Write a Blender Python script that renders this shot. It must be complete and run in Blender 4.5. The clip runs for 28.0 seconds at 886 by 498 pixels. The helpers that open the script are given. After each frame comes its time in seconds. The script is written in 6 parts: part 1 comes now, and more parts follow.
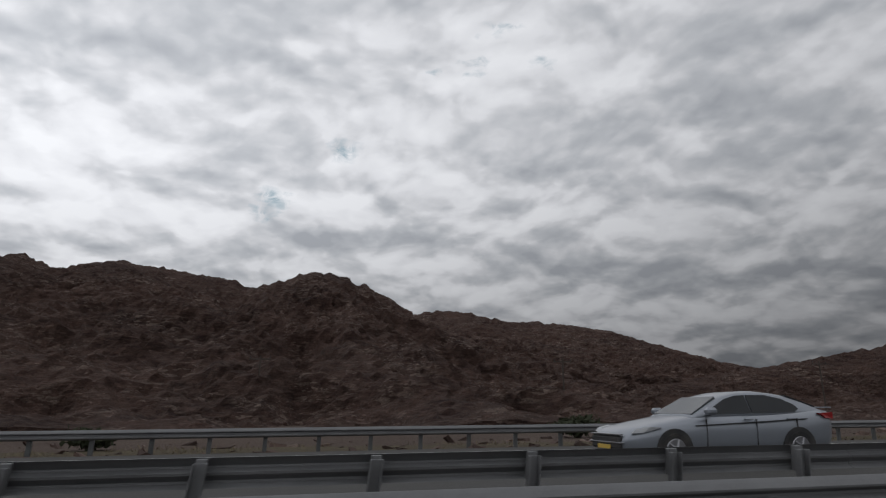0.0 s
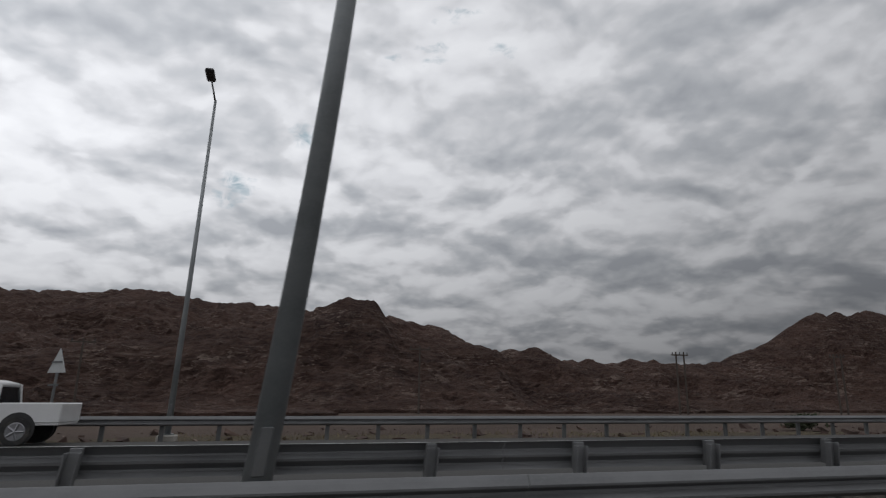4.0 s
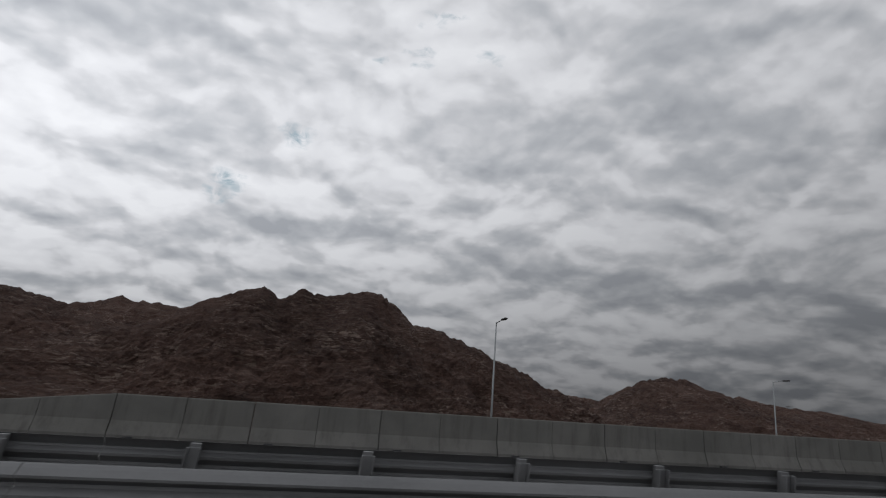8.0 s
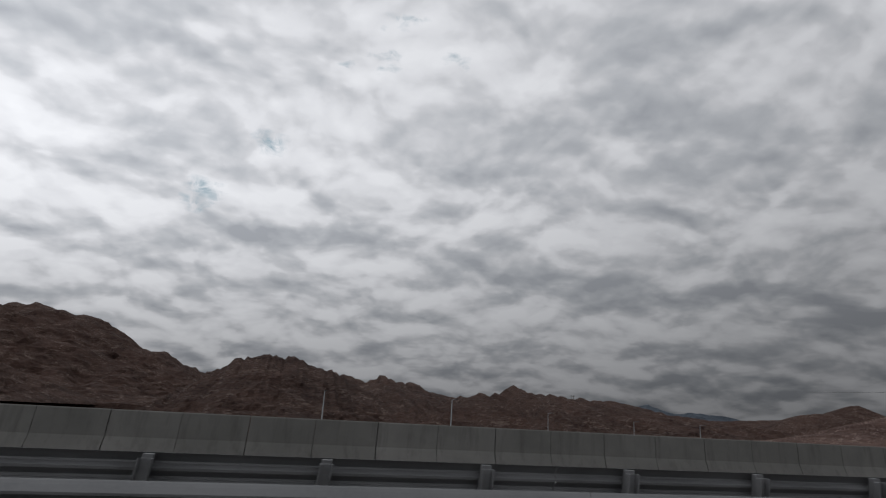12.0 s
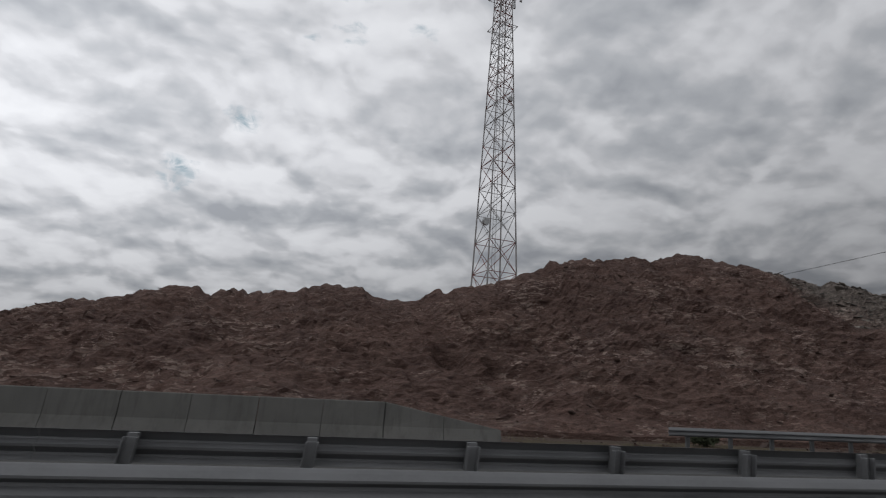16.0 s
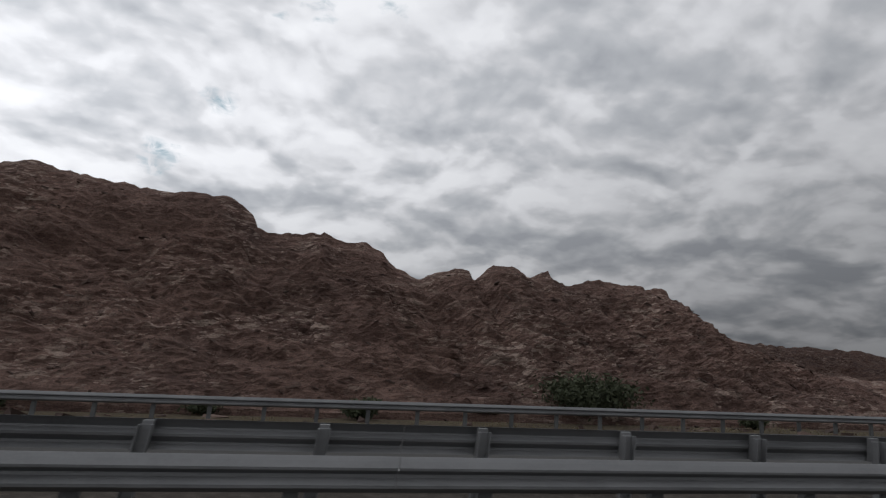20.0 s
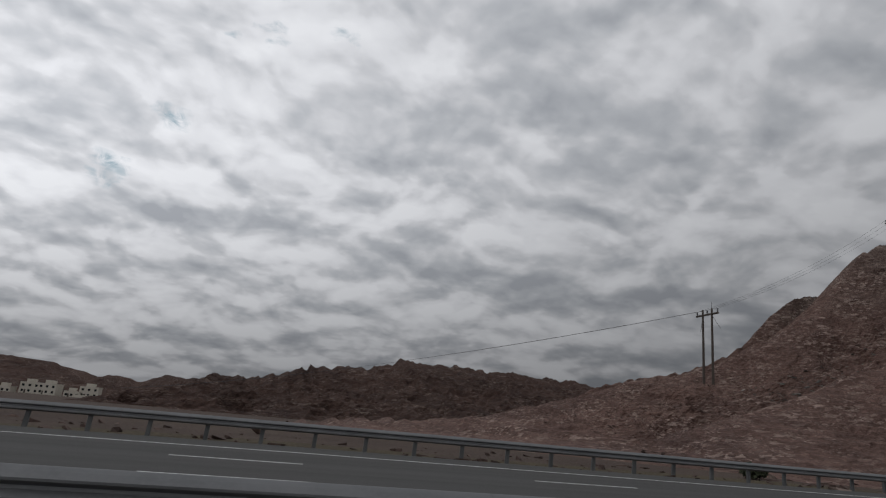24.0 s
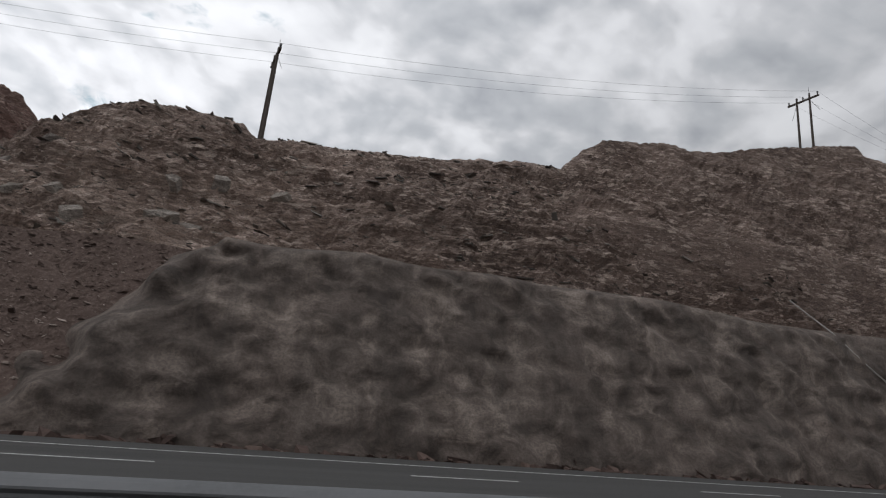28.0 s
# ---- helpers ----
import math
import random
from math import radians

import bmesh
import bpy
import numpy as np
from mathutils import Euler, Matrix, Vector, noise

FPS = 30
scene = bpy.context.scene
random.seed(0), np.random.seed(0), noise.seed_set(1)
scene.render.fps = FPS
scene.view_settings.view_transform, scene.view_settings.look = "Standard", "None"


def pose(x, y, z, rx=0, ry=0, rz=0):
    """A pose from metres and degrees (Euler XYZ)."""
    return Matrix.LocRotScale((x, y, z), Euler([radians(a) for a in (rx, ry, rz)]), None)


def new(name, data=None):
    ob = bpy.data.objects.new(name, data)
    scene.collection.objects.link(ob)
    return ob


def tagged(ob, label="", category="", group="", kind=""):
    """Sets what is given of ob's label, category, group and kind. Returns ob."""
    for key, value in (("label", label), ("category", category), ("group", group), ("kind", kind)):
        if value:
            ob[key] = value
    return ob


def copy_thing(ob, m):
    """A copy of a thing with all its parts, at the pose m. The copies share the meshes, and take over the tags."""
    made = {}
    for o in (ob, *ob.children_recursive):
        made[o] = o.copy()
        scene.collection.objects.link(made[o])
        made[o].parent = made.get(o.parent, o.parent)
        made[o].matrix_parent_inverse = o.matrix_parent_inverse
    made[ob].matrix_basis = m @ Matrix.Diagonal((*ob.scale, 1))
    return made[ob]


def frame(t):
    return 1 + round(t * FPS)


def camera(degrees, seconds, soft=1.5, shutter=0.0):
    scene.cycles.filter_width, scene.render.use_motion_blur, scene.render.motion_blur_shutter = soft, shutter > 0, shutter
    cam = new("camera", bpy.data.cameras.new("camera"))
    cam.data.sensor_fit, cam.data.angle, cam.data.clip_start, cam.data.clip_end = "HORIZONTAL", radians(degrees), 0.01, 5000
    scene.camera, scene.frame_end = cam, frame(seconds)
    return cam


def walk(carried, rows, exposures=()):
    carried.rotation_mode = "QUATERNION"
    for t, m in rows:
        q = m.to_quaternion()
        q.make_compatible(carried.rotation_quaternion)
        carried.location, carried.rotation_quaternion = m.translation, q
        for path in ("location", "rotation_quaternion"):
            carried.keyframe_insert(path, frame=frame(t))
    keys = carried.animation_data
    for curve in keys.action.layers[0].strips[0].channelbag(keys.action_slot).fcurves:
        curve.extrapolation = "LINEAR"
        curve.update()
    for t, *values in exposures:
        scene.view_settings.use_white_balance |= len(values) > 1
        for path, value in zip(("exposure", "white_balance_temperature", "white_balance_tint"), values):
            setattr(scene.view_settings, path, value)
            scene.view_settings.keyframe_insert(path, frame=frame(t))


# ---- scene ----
# ---- camera and its walk ----
cam = camera(72.0, 28.0, soft=1.2, shutter=0.6)
scene.cycles.rolling_shutter_type = "TOP"
scene.cycles.rolling_shutter_duration = 0.035
EYE = 1.4
PATH = [
    # seconds, metres along the road, yaw, pitch, roll
    (0, 0.00, -12.67, 14.82, 0.40), (0.5, 16.72, -12.91, 14.82, 0.58), (1, 33.95, -13.33, 14.72, 0.29),
    (1.5, 50.31, -13.86, 14.27, -0.09), (2, 66.72, -14.52, 14.29, -0.16), (2.5, 83.92, -14.77, 14.40, -0.36),
    (3, 100.70, -14.88, 14.27, -0.44), (3.5, 117.47, -14.37, 14.03, -0.40), (4, 134.23, -13.94, 13.97, -0.25),
    (4.5, 150.98, -13.59, 14.01, -0.06), (5, 167.74, -13.34, 14.07, 0.10), (5.5, 184.50, -13.21, 14.06, 0.16),
    (6, 200.91, -13.23, 13.92, 0.06), (6.5, 218.06, -13.96, 13.95, -0.46), (7, 234.78, -14.14, 13.65, -1.68),
    (7.5, 251.45, -14.49, 14.02, -2.66), (8, 268.12, -13.84, 14.90, -3.58), (8.5, 284.90, -13.31, 16.14, -4.51),
    (9, 301.76, -13.31, 16.37, -4.72), (9.5, 318.69, -13.11, 16.24, -4.63), (10, 335.64, -12.88, 16.04, -4.41),
    (10.5, 352.60, -12.87, 16.27, -4.10), (11, 369.58, -13.21, 16.07, -3.67), (11.5, 386.59, -13.50, 15.83, -3.16),
    (12, 403.60, -13.43, 15.62, -2.79), (12.5, 420.59, -13.57, 15.26, -2.46), (13, 437.56, -13.67, 14.94, -2.44),
    (13.5, 454.50, -13.69, 14.63, -2.59), (14, 471.42, -13.61, 14.35, -2.76), (14.5, 488.31, -13.43, 14.07, -2.82),
    (15, 505.15, -13.15, 13.79, -2.61), (15.5, 522.02, -13.05, 13.59, -2.41), (16, 538.84, -13.11, 13.73, -2.56),
    (16.5, 555.77, -13.38, 13.60, -2.50), (17, 572.62, -13.57, 13.71, -2.41), (17.5, 589.40, -13.55, 13.53, -2.62),
    (18, 606.14, -12.99, 13.41, -2.28), (18.5, 623.25, -12.69, 13.10, -2.12), (19, 640.72, -12.43, 13.14, -2.12),
    (19.5, 658.10, -12.20, 12.33, -2.41), (20, 675.62, -12.35, 12.23, -2.26), (20.5, 693.13, -12.28, 12.07, -2.59),
    (21, 710.58, -12.39, 12.11, -3.15), (21.5, 727.99, -12.65, 12.36, -3.79), (22, 745.37, -13.08, 12.82, -4.37),
    (22.5, 762.74, -13.73, 13.47, -4.76), (23, 779.82, -14.64, 14.32, -4.80), (23.5, 797.42, -15.42, 15.45, -5.08),
    (24, 814.73, -15.50, 15.78, -5.07), (24.5, 831.99, -15.70, 16.21, -4.87), (25, 849.41, -16.01, 15.83, -4.90),
    (25.5, 866.95, -16.27, 15.89, -4.29), (26, 884.27, -16.50, 15.55, -4.66), (26.5, 901.46, -16.83, 15.93, -4.48),
    (27, 918.56, -18.08, 15.74, -4.78), (27.5, 935.34, -18.67, 16.14, -4.46), (28, 951.99, -19.19, 15.95, -4.57),
]
EXPOSURE = ((0, 0.0), (16, 0.0), (17, 0.1), (18, 0.18), (20, 0.2), (21.5, 0.1), (23, 0.03), (25, 0.03), (26.5, 0.31), (28, 0.38))
walk(cam, [(t, pose(x, 0.0, EYE, 90 + p, r, y)) for t, x, y, p, r in PATH], EXPOSURE)

# ---- world and light ----
world = bpy.data.worlds.new("sky")
scene.world = world
world.use_nodes = True
wn = world.node_tree.nodes
wl = world.node_tree.links
sky_tex = wn.new("ShaderNodeTexSky")
sky_tex.sky_type = "NISHITA"
sky_tex.sun_disc = False
sky_tex.sun_elevation = radians(52)
sky_tex.sun_rotation = radians(-60)
wl.new(sky_tex.outputs[0], wn["Background"].inputs[0])
wn["Background"].inputs[1].default_value = 0.1

# ---- numeric noise for the land ----
def lattice(ix, iy, iz, seed):
    h = (ix * 374761393 + iy * 668265263 + iz * 2147483647 + seed * 974711).astype(np.int64) & 0xFFFFFFFF
    h = ((h ^ (h >> 13)) * 1274126177) & 0xFFFFFFFF
    h = ((h ^ (h >> 16)) * 2246822519) & 0xFFFFFFFF
    return ((h ^ (h >> 15)) & 0xFFFFFF) / 8388607.5 - 1.0


def vnoise(x, y, z, seed=0):
    fx, fy, fz = np.floor(x), np.floor(y), np.floor(z)
    ix, iy, iz = fx.astype(np.int64), fy.astype(np.int64), fz.astype(np.int64)
    u, v, w = x - fx, y - fy, z - fz
    u, v, w = u * u * (3 - 2 * u), v * v * (3 - 2 * v), w * w * (3 - 2 * w)
    out = 0.0
    for dx in (0, 1):
        for dy in (0, 1):
            for dz in (0, 1):
                out = out + lattice(ix + dx, iy + dy, iz + dz, seed) * (u if dx else 1 - u) * (v if dy else 1 - v) * (w if dz else 1 - w)
    return out


def fbm(x, y, z, octaves=5, seed=0, gain=0.5, ridged=False):
    total, amp = 0.0, 1.0
    for k in range(octaves):
        n = vnoise(x * 2.03 ** k, y * 2.03 ** k, z * 2.03 ** k, seed + 17 * k)
        total = total + amp * ((1 - 2 * np.abs(n)) if ridged else n)
        amp *= gain
    return total


# ---- materials ----
class Nodes:
    def __init__(self, name):
        self.mat = bpy.data.materials.new(name)
        self.mat.use_nodes = True
        self.t = self.mat.node_tree
        self.bsdf = self.t.nodes["Principled BSDF"]
        self.co = self.t.nodes.new("ShaderNodeTexCoord")

    def add(self, kind, operation="", data_type="", blend_type=""):
        n = self.t.nodes.new(kind)
        if data_type:
            n.data_type = data_type
        if blend_type:
            n.blend_type = blend_type
        if operation:
            n.operation = operation
        return n

    def wire(self, a, b):
        self.t.links.new(a, b)

    def put(self, sock, val):
        if isinstance(val, (int, float)):
            sock.default_value = val
        elif isinstance(val, tuple):
            sock.default_value = val if len(val) == len(sock.default_value) else (*val, 1.0)
        else:
            self.wire(val, sock)

    def place(self, scale=(1, 1, 1), turn=(0, 0, 0), src="Object"):
        m = self.add("ShaderNodeMapping")
        m.inputs["Scale"].default_value = scale
        m.inputs["Rotation"].default_value = turn
        self.wire(self.co.outputs[src], m.inputs["Vector"])
        return m.outputs[0]

    def world_place(self, scale=(1, 1, 1), turn=(0, 0, 0)):
        g = self.add("ShaderNodeNewGeometry")
        m = self.add("ShaderNodeMapping")
        m.inputs["Scale"].default_value = scale
        m.inputs["Rotation"].default_value = turn
        self.wire(g.outputs["Position"], m.inputs["Vector"])
        return m.outputs[0]

    def noise(self, vec, scale, detail=6.0, rough=0.55, warp=0.0):
        n = self.add("ShaderNodeTexNoise")
        self.wire(vec, n.inputs["Vector"])
        n.inputs["Scale"].default_value = scale
        n.inputs["Detail"].default_value = detail
        n.inputs["Roughness"].default_value = rough
        n.inputs["Distortion"].default_value = warp
        return n.outputs["Fac"]

    def ramp(self, fac, *stops):
        r = self.add("ShaderNodeValToRGB")
        e = r.color_ramp.elements
        while len(e) < len(stops):
            e.new(0.5)
        for el, (pos, col) in zip(e, stops):
            el.position = pos
            el.color = (*col, 1.0) if isinstance(col, tuple) else (col, col, col, 1.0)
        self.wire(fac, r.inputs[0])
        return r.outputs[0]

    def mix(self, fac, a, b, mode="MIX"):
        m = self.add("ShaderNodeMix", data_type="RGBA", blend_type=mode)
        self.put(m.inputs[0], fac)
        self.put(m.inputs[6], a)
        self.put(m.inputs[7], b)
        return m.outputs[2]

    def math(self, op, a, b=0.0, c=0.0):
        m = self.add("ShaderNodeMath", operation=op)
        self.put(m.inputs[0], a)
        self.put(m.inputs[1], b)
        self.put(m.inputs[2], c)
        return m.outputs[0]

    def bump(self, height, strength, dist=0.05):
        b = self.add("ShaderNodeBump")
        b.inputs["Strength"].default_value = strength
        b.inputs["Distance"].default_value = dist
        self.wire(height, b.inputs["Height"])
        self.wire(b.outputs[0], self.bsdf.inputs["Normal"])

    def done(self, color=None, rough=0.9, metal=0.0, spec=0.3):
        if color is not None:
            self.put(self.bsdf.inputs["Base Color"], color)
        self.put(self.bsdf.inputs["Roughness"], rough)
        self.put(self.bsdf.inputs["Metallic"], metal)
        self.bsdf.inputs["Specular IOR Level"].default_value = spec
        return self.mat


def rock_material(name, dark, mid, light, pale, pale_at=0.62, grain=1.0, other=None, span=None, relief=0.45, above=None):
    """Weathered desert rock: tone at several scales, broken faces along tilted beds, pale fresh faces, shade painted
    into the clefts.
    """
    n = Nodes(name)
    p = n.world_place()
    beds = n.world_place((0.50, 0.7, 1.9), (0.0, radians(12), 0.0))
    if other:
        # another kind of rock over a stretch of the hill, with an uneven border
        where = n.add("ShaderNodeSeparateXYZ")
        n.wire(p, where.inputs[0])
        along = n.math("ADD", where.outputs[0], n.math("MULTIPLY", n.math("SUBTRACT", n.noise(p, 0.25, 5, 0.6), 0.5), 14.0))
        steps = []
        for lo, hi in span:
            r = n.add("ShaderNodeMapRange")
            n.wire(along, r.inputs[0])
            r.inputs[1].default_value, r.inputs[2].default_value = lo, hi
            steps.append(r.outputs[0])
        there = n.math("SUBTRACT", steps[0], steps[1])
        if above is not None:
            # only over the bench; loose brown scree lies below it
            r = n.add("ShaderNodeMapRange")
            n.wire(n.math("ADD", where.outputs[2], n.math("MULTIPLY", n.math("SUBTRACT", n.noise(p, 0.5, 4, 0.6), 0.5), 1.6)), r.inputs[0])
            r.inputs[1].default_value, r.inputs[2].default_value = above - 0.3, above + 0.3
            there = n.math("MULTIPLY", there, r.outputs[0])
        dark, mid, light, pale = [n.mix(there, a, b) for a, b in zip((dark, mid, light, pale), other)]
    broad = n.noise(p, 0.05 * grain, 4, 0.6, 0.6)
    stain = n.noise(p, 0.22 * grain, 6, 0.6, 0.5)
    fine = n.noise(beds, 1.5 * grain, 10, 0.72, 0.3)
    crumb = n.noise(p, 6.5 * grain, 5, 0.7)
    warp = n.add("ShaderNodeTexNoise")
    n.wire(beds, warp.inputs["Vector"])
    warp.inputs["Scale"].default_value = 1.6 * grain
    warp.inputs["Detail"].default_value = 4
    shift = n.add("ShaderNodeVectorMath", operation="MULTIPLY_ADD")
    n.wire(warp.outputs["Color"], shift.inputs[0])
    shift.inputs[1].default_value = (0.9 / grain, 0.9 / grain, 0.9 / grain)
    n.wire(beds, shift.inputs[2])
    cells = n.add("ShaderNodeTexVoronoi")
    n.wire(shift.outputs[0], cells.inputs["Vector"])
    cells.inputs["Scale"].default_value = 1.5 * grain
    small = n.add("ShaderNodeTexVoronoi")
    n.wire(shift.outputs[0], small.inputs["Vector"])
    small.inputs["Scale"].default_value = 4.2 * grain
    tone = n.add("ShaderNodeSeparateColor")
    n.wire(cells.outputs["Color"], tone.inputs[0])
    tone2 = n.add("ShaderNodeSeparateColor")
    n.wire(small.outputs["Color"], tone2.inputs[0])
    strata = n.noise(n.world_place((0.06, 0.08, 0.75), (0.0, radians(7), 0.0)), 1.1 * grain ** 0.5, 6, 0.62, 0.3)
    col = n.mix(n.ramp(broad, (0.38, 0.0), (0.62, 1.0)), n.mix(1.0, dark, (0.78, 0.78, 0.8), "MULTIPLY"), mid)
    col = n.mix(n.ramp(strata, (0.50, 0.0), (0.68, 0.5)), col, light)
    col = n.mix(n.ramp(stain, (0.42, 0.0), (0.66, 0.45)), col, n.mix(0.5, mid, light))
    col = n.mix(n.ramp(fine, (0.44, 0.0), (0.72, 0.8)), col, light)
    patch = n.ramp(n.noise(p, 0.13 * grain, 5, 0.6, 0.8), (pale_at - 0.10, 0.0), (pale_at + 0.06, 1.0))
    fresh = n.math("MULTIPLY", n.ramp(tone.outputs[0], (0.80, 0.0), (0.88, 0.65)), patch)
    chips = n.math("MULTIPLY", n.ramp(tone2.outputs[1], (0.87, 0.0), (0.93, 0.6)), n.ramp(patch, (0.0, 0.10), (0.7, 1.0)))
    col = n.mix(n.math("MAXIMUM", fresh, chips), col, pale)
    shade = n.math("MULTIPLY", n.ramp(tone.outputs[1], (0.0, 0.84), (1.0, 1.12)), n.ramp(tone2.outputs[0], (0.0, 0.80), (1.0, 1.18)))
    col = n.mix(1.0, col, shade, "MULTIPLY")
    # cleft shade painted near-black where the crumb noise, also a bump height, is low
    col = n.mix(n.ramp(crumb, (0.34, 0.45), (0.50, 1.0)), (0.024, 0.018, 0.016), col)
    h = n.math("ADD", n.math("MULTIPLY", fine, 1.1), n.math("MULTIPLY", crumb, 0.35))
    h = n.math("ADD", h, n.math("ADD", n.math("MULTIPLY", tone.outputs[2], 0.28), n.math("MULTIPLY", tone2.outputs[2], 0.16)))
    n.bump(h, 0.85, relief / grain)
    return n.done(col, 0.95, 0.0, 0.15)


BROWN = ((0.106, 0.066, 0.055), (0.148, 0.092, 0.075), (0.208, 0.136, 0.111), (0.42, 0.33, 0.275))
GREY = ((0.108, 0.091, 0.080), (0.152, 0.128, 0.112), (0.25, 0.212, 0.184), (0.58, 0.505, 0.44))
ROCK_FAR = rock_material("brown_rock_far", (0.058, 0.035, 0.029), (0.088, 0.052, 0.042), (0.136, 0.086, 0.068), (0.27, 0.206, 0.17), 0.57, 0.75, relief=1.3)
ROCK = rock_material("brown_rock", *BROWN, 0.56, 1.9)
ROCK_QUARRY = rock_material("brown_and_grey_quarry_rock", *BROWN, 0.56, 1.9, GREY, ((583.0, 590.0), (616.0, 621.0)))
DULL = ((0.150, 0.110, 0.091), (0.215, 0.159, 0.133), (0.315, 0.238, 0.200), (0.60, 0.49, 0.415))
CUT = ((0.200, 0.146, 0.121), (0.32, 0.24, 0.20), (0.50, 0.39, 0.326), (0.74, 0.61, 0.525))
ROCK_GREY = rock_material("grey_quarry_rock", *DULL, 0.46, 1.7, CUT, ((934.0, 940.0), (951.0, 967.0)), 0.6, above=8.3)
RED = ((0.100, 0.060, 0.050), (0.148, 0.089, 0.073), (0.215, 0.138, 0.113), (0.42, 0.32, 0.27))
SCREE = ((0.112, 0.080, 0.067), (0.158, 0.116, 0.097), (0.235, 0.177, 0.149), (0.48, 0.39, 0.33))
ROCK_PYLON = rock_material("dark_brown_and_grey_rock", *RED, 0.54, 1.8, SCREE, ((875.0, 885.0), (890.0, 903.0)))
VARNISH = ((0.086, 0.053, 0.045), (0.122, 0.076, 0.063), (0.178, 0.116, 0.095), (0.38, 0.295, 0.25))
ROCK_MAST = rock_material("dark_and_grey_quarry_rock", *VARNISH, 0.58, 1.9, GREY, ((583.0, 590.0), (616.0, 621.0)))
# distance haze is put into these pale blue-grey colours; the air stays clear
ROCK_HAZE_TINT = rock_material("haze_tinted_rock", (0.115, 0.142, 0.175), (0.130, 0.158, 0.19), (0.142, 0.17, 0.202), (0.155, 0.18, 0.21), 0.8, 0.02)


def debris_material(name, tones, seed):
    n = Nodes(name)
    g = n.add("ShaderNodeNewGeometry")
    tone = n.ramp(g.outputs["Random Per Island"], *tones)
    spots = n.noise(n.world_place(), 4.0, 6, 0.65)
    col = n.mix(n.ramp(spots, (0.35, 0.0), (0.65, 1.0)), n.mix(0.45, tone, (0.03, 0.025, 0.022)), tone)
    n.bump(spots, 0.7, 0.05)
    return n.done(col, 0.95, 0.0, 0.15)


DEBRIS_BROWN = debris_material("brown_rubble", ((0.0, (0.062, 0.043, 0.037)), (0.65, (0.112, 0.077, 0.066)), (0.95, (0.165, 0.116, 0.097)), (1.0, (0.33, 0.265, 0.225))), 1)
DEBRIS_GREY = debris_material("grey_rubble", ((0.0, (0.09, 0.08, 0.072)), (0.5, (0.16, 0.145, 0.13)), (0.82, (0.25, 0.228, 0.2)), (1.0, (0.42, 0.385, 0.34))), 2)

SCREE_CHIPS = debris_material("scree_chips", ((0.0, (0.11, 0.08, 0.068)), (0.5, (0.15, 0.11, 0.093)), (0.8, (0.27, 0.215, 0.185)), (1.0, (0.58, 0.49, 0.43))), 3)


def asphalt_material():
    n = Nodes("asphalt")
    p = n.world_place()
    streak = n.noise(n.world_place((0.03, 1.2, 1)), 1.0, 5, 0.6)
    grit = n.noise(p, 60, 3, 0.7)
    col = n.mix(n.ramp(streak, (0.35, 0.0), (0.65, 1.0)), (0.048, 0.047, 0.045), (0.066, 0.064, 0.062))
    col = n.mix(n.ramp(grit, (0.4, 0.0), (0.7, 0.5)), col, (0.095, 0.092, 0.088))
    n.bump(grit, 0.3, 0.01)
    return n.done(col, 0.92, 0.0, 0.18)


def soil_material(name, a, b, c):
    n = Nodes(name)
    p = n.world_place()
    broad = n.noise(p, 0.12, 6, 0.6, 0.4)
    grit = n.noise(p, 6.0, 8, 0.7)
    col = n.mix(n.ramp(broad, (0.35, 0.0), (0.65, 1.0)), a, b)
    col = n.mix(n.ramp(grit, (0.48, 0.0), (0.68, 0.9)), col, c)
    n.bump(grit, 0.8, 0.12)
    return n.done(col, 0.97, 0.0, 0.1)


def metal_material(name, a, b, rough, metal=0.85):
    n = Nodes(name)
    p = n.world_place()
    stain = n.noise(n.world_place((0.5, 1, 1)), 1.6, 6, 0.65, 0.3)
    spangle = n.noise(p, 30, 3, 0.6)
    col = n.mix(n.ramp(stain, (0.35, 0.0), (0.68, 1.0)), a, b)
    col = n.mix(n.ramp(spangle, (0.45, 0.0), (0.7, 0.3)), col, b)
    n.bump(stain, 0.15, 0.01)
    return n.done(col, n.ramp(stain, (0.3, rough - 0.1), (0.7, rough + 0.12)), metal, 0.4)


def concrete_material(name, a, b, c):
    n = Nodes(name)
    p = n.world_place()
    broad = n.noise(p, 0.7, 6, 0.6, 0.4)
    drip = n.noise(n.world_place((2.6, 2.6, 0.25)), 1.5, 6, 0.65)
    grit = n.noise(p, 30, 4, 0.6)
    info = n.add("ShaderNodeObjectInfo")
    col = n.mix(n.ramp(broad, (0.3, 0.0), (0.7, 1.0)), a, b)
    col = n.mix(n.ramp(drip, (0.5, 0.0), (0.72, 0.75)), col, c)
    col = n.mix(n.math("MULTIPLY", info.outputs["Random"], 0.3), col, c)
    n.bump(grit, 0.3, 0.01)
    return n.done(col, 0.9, 0.0, 0.25)


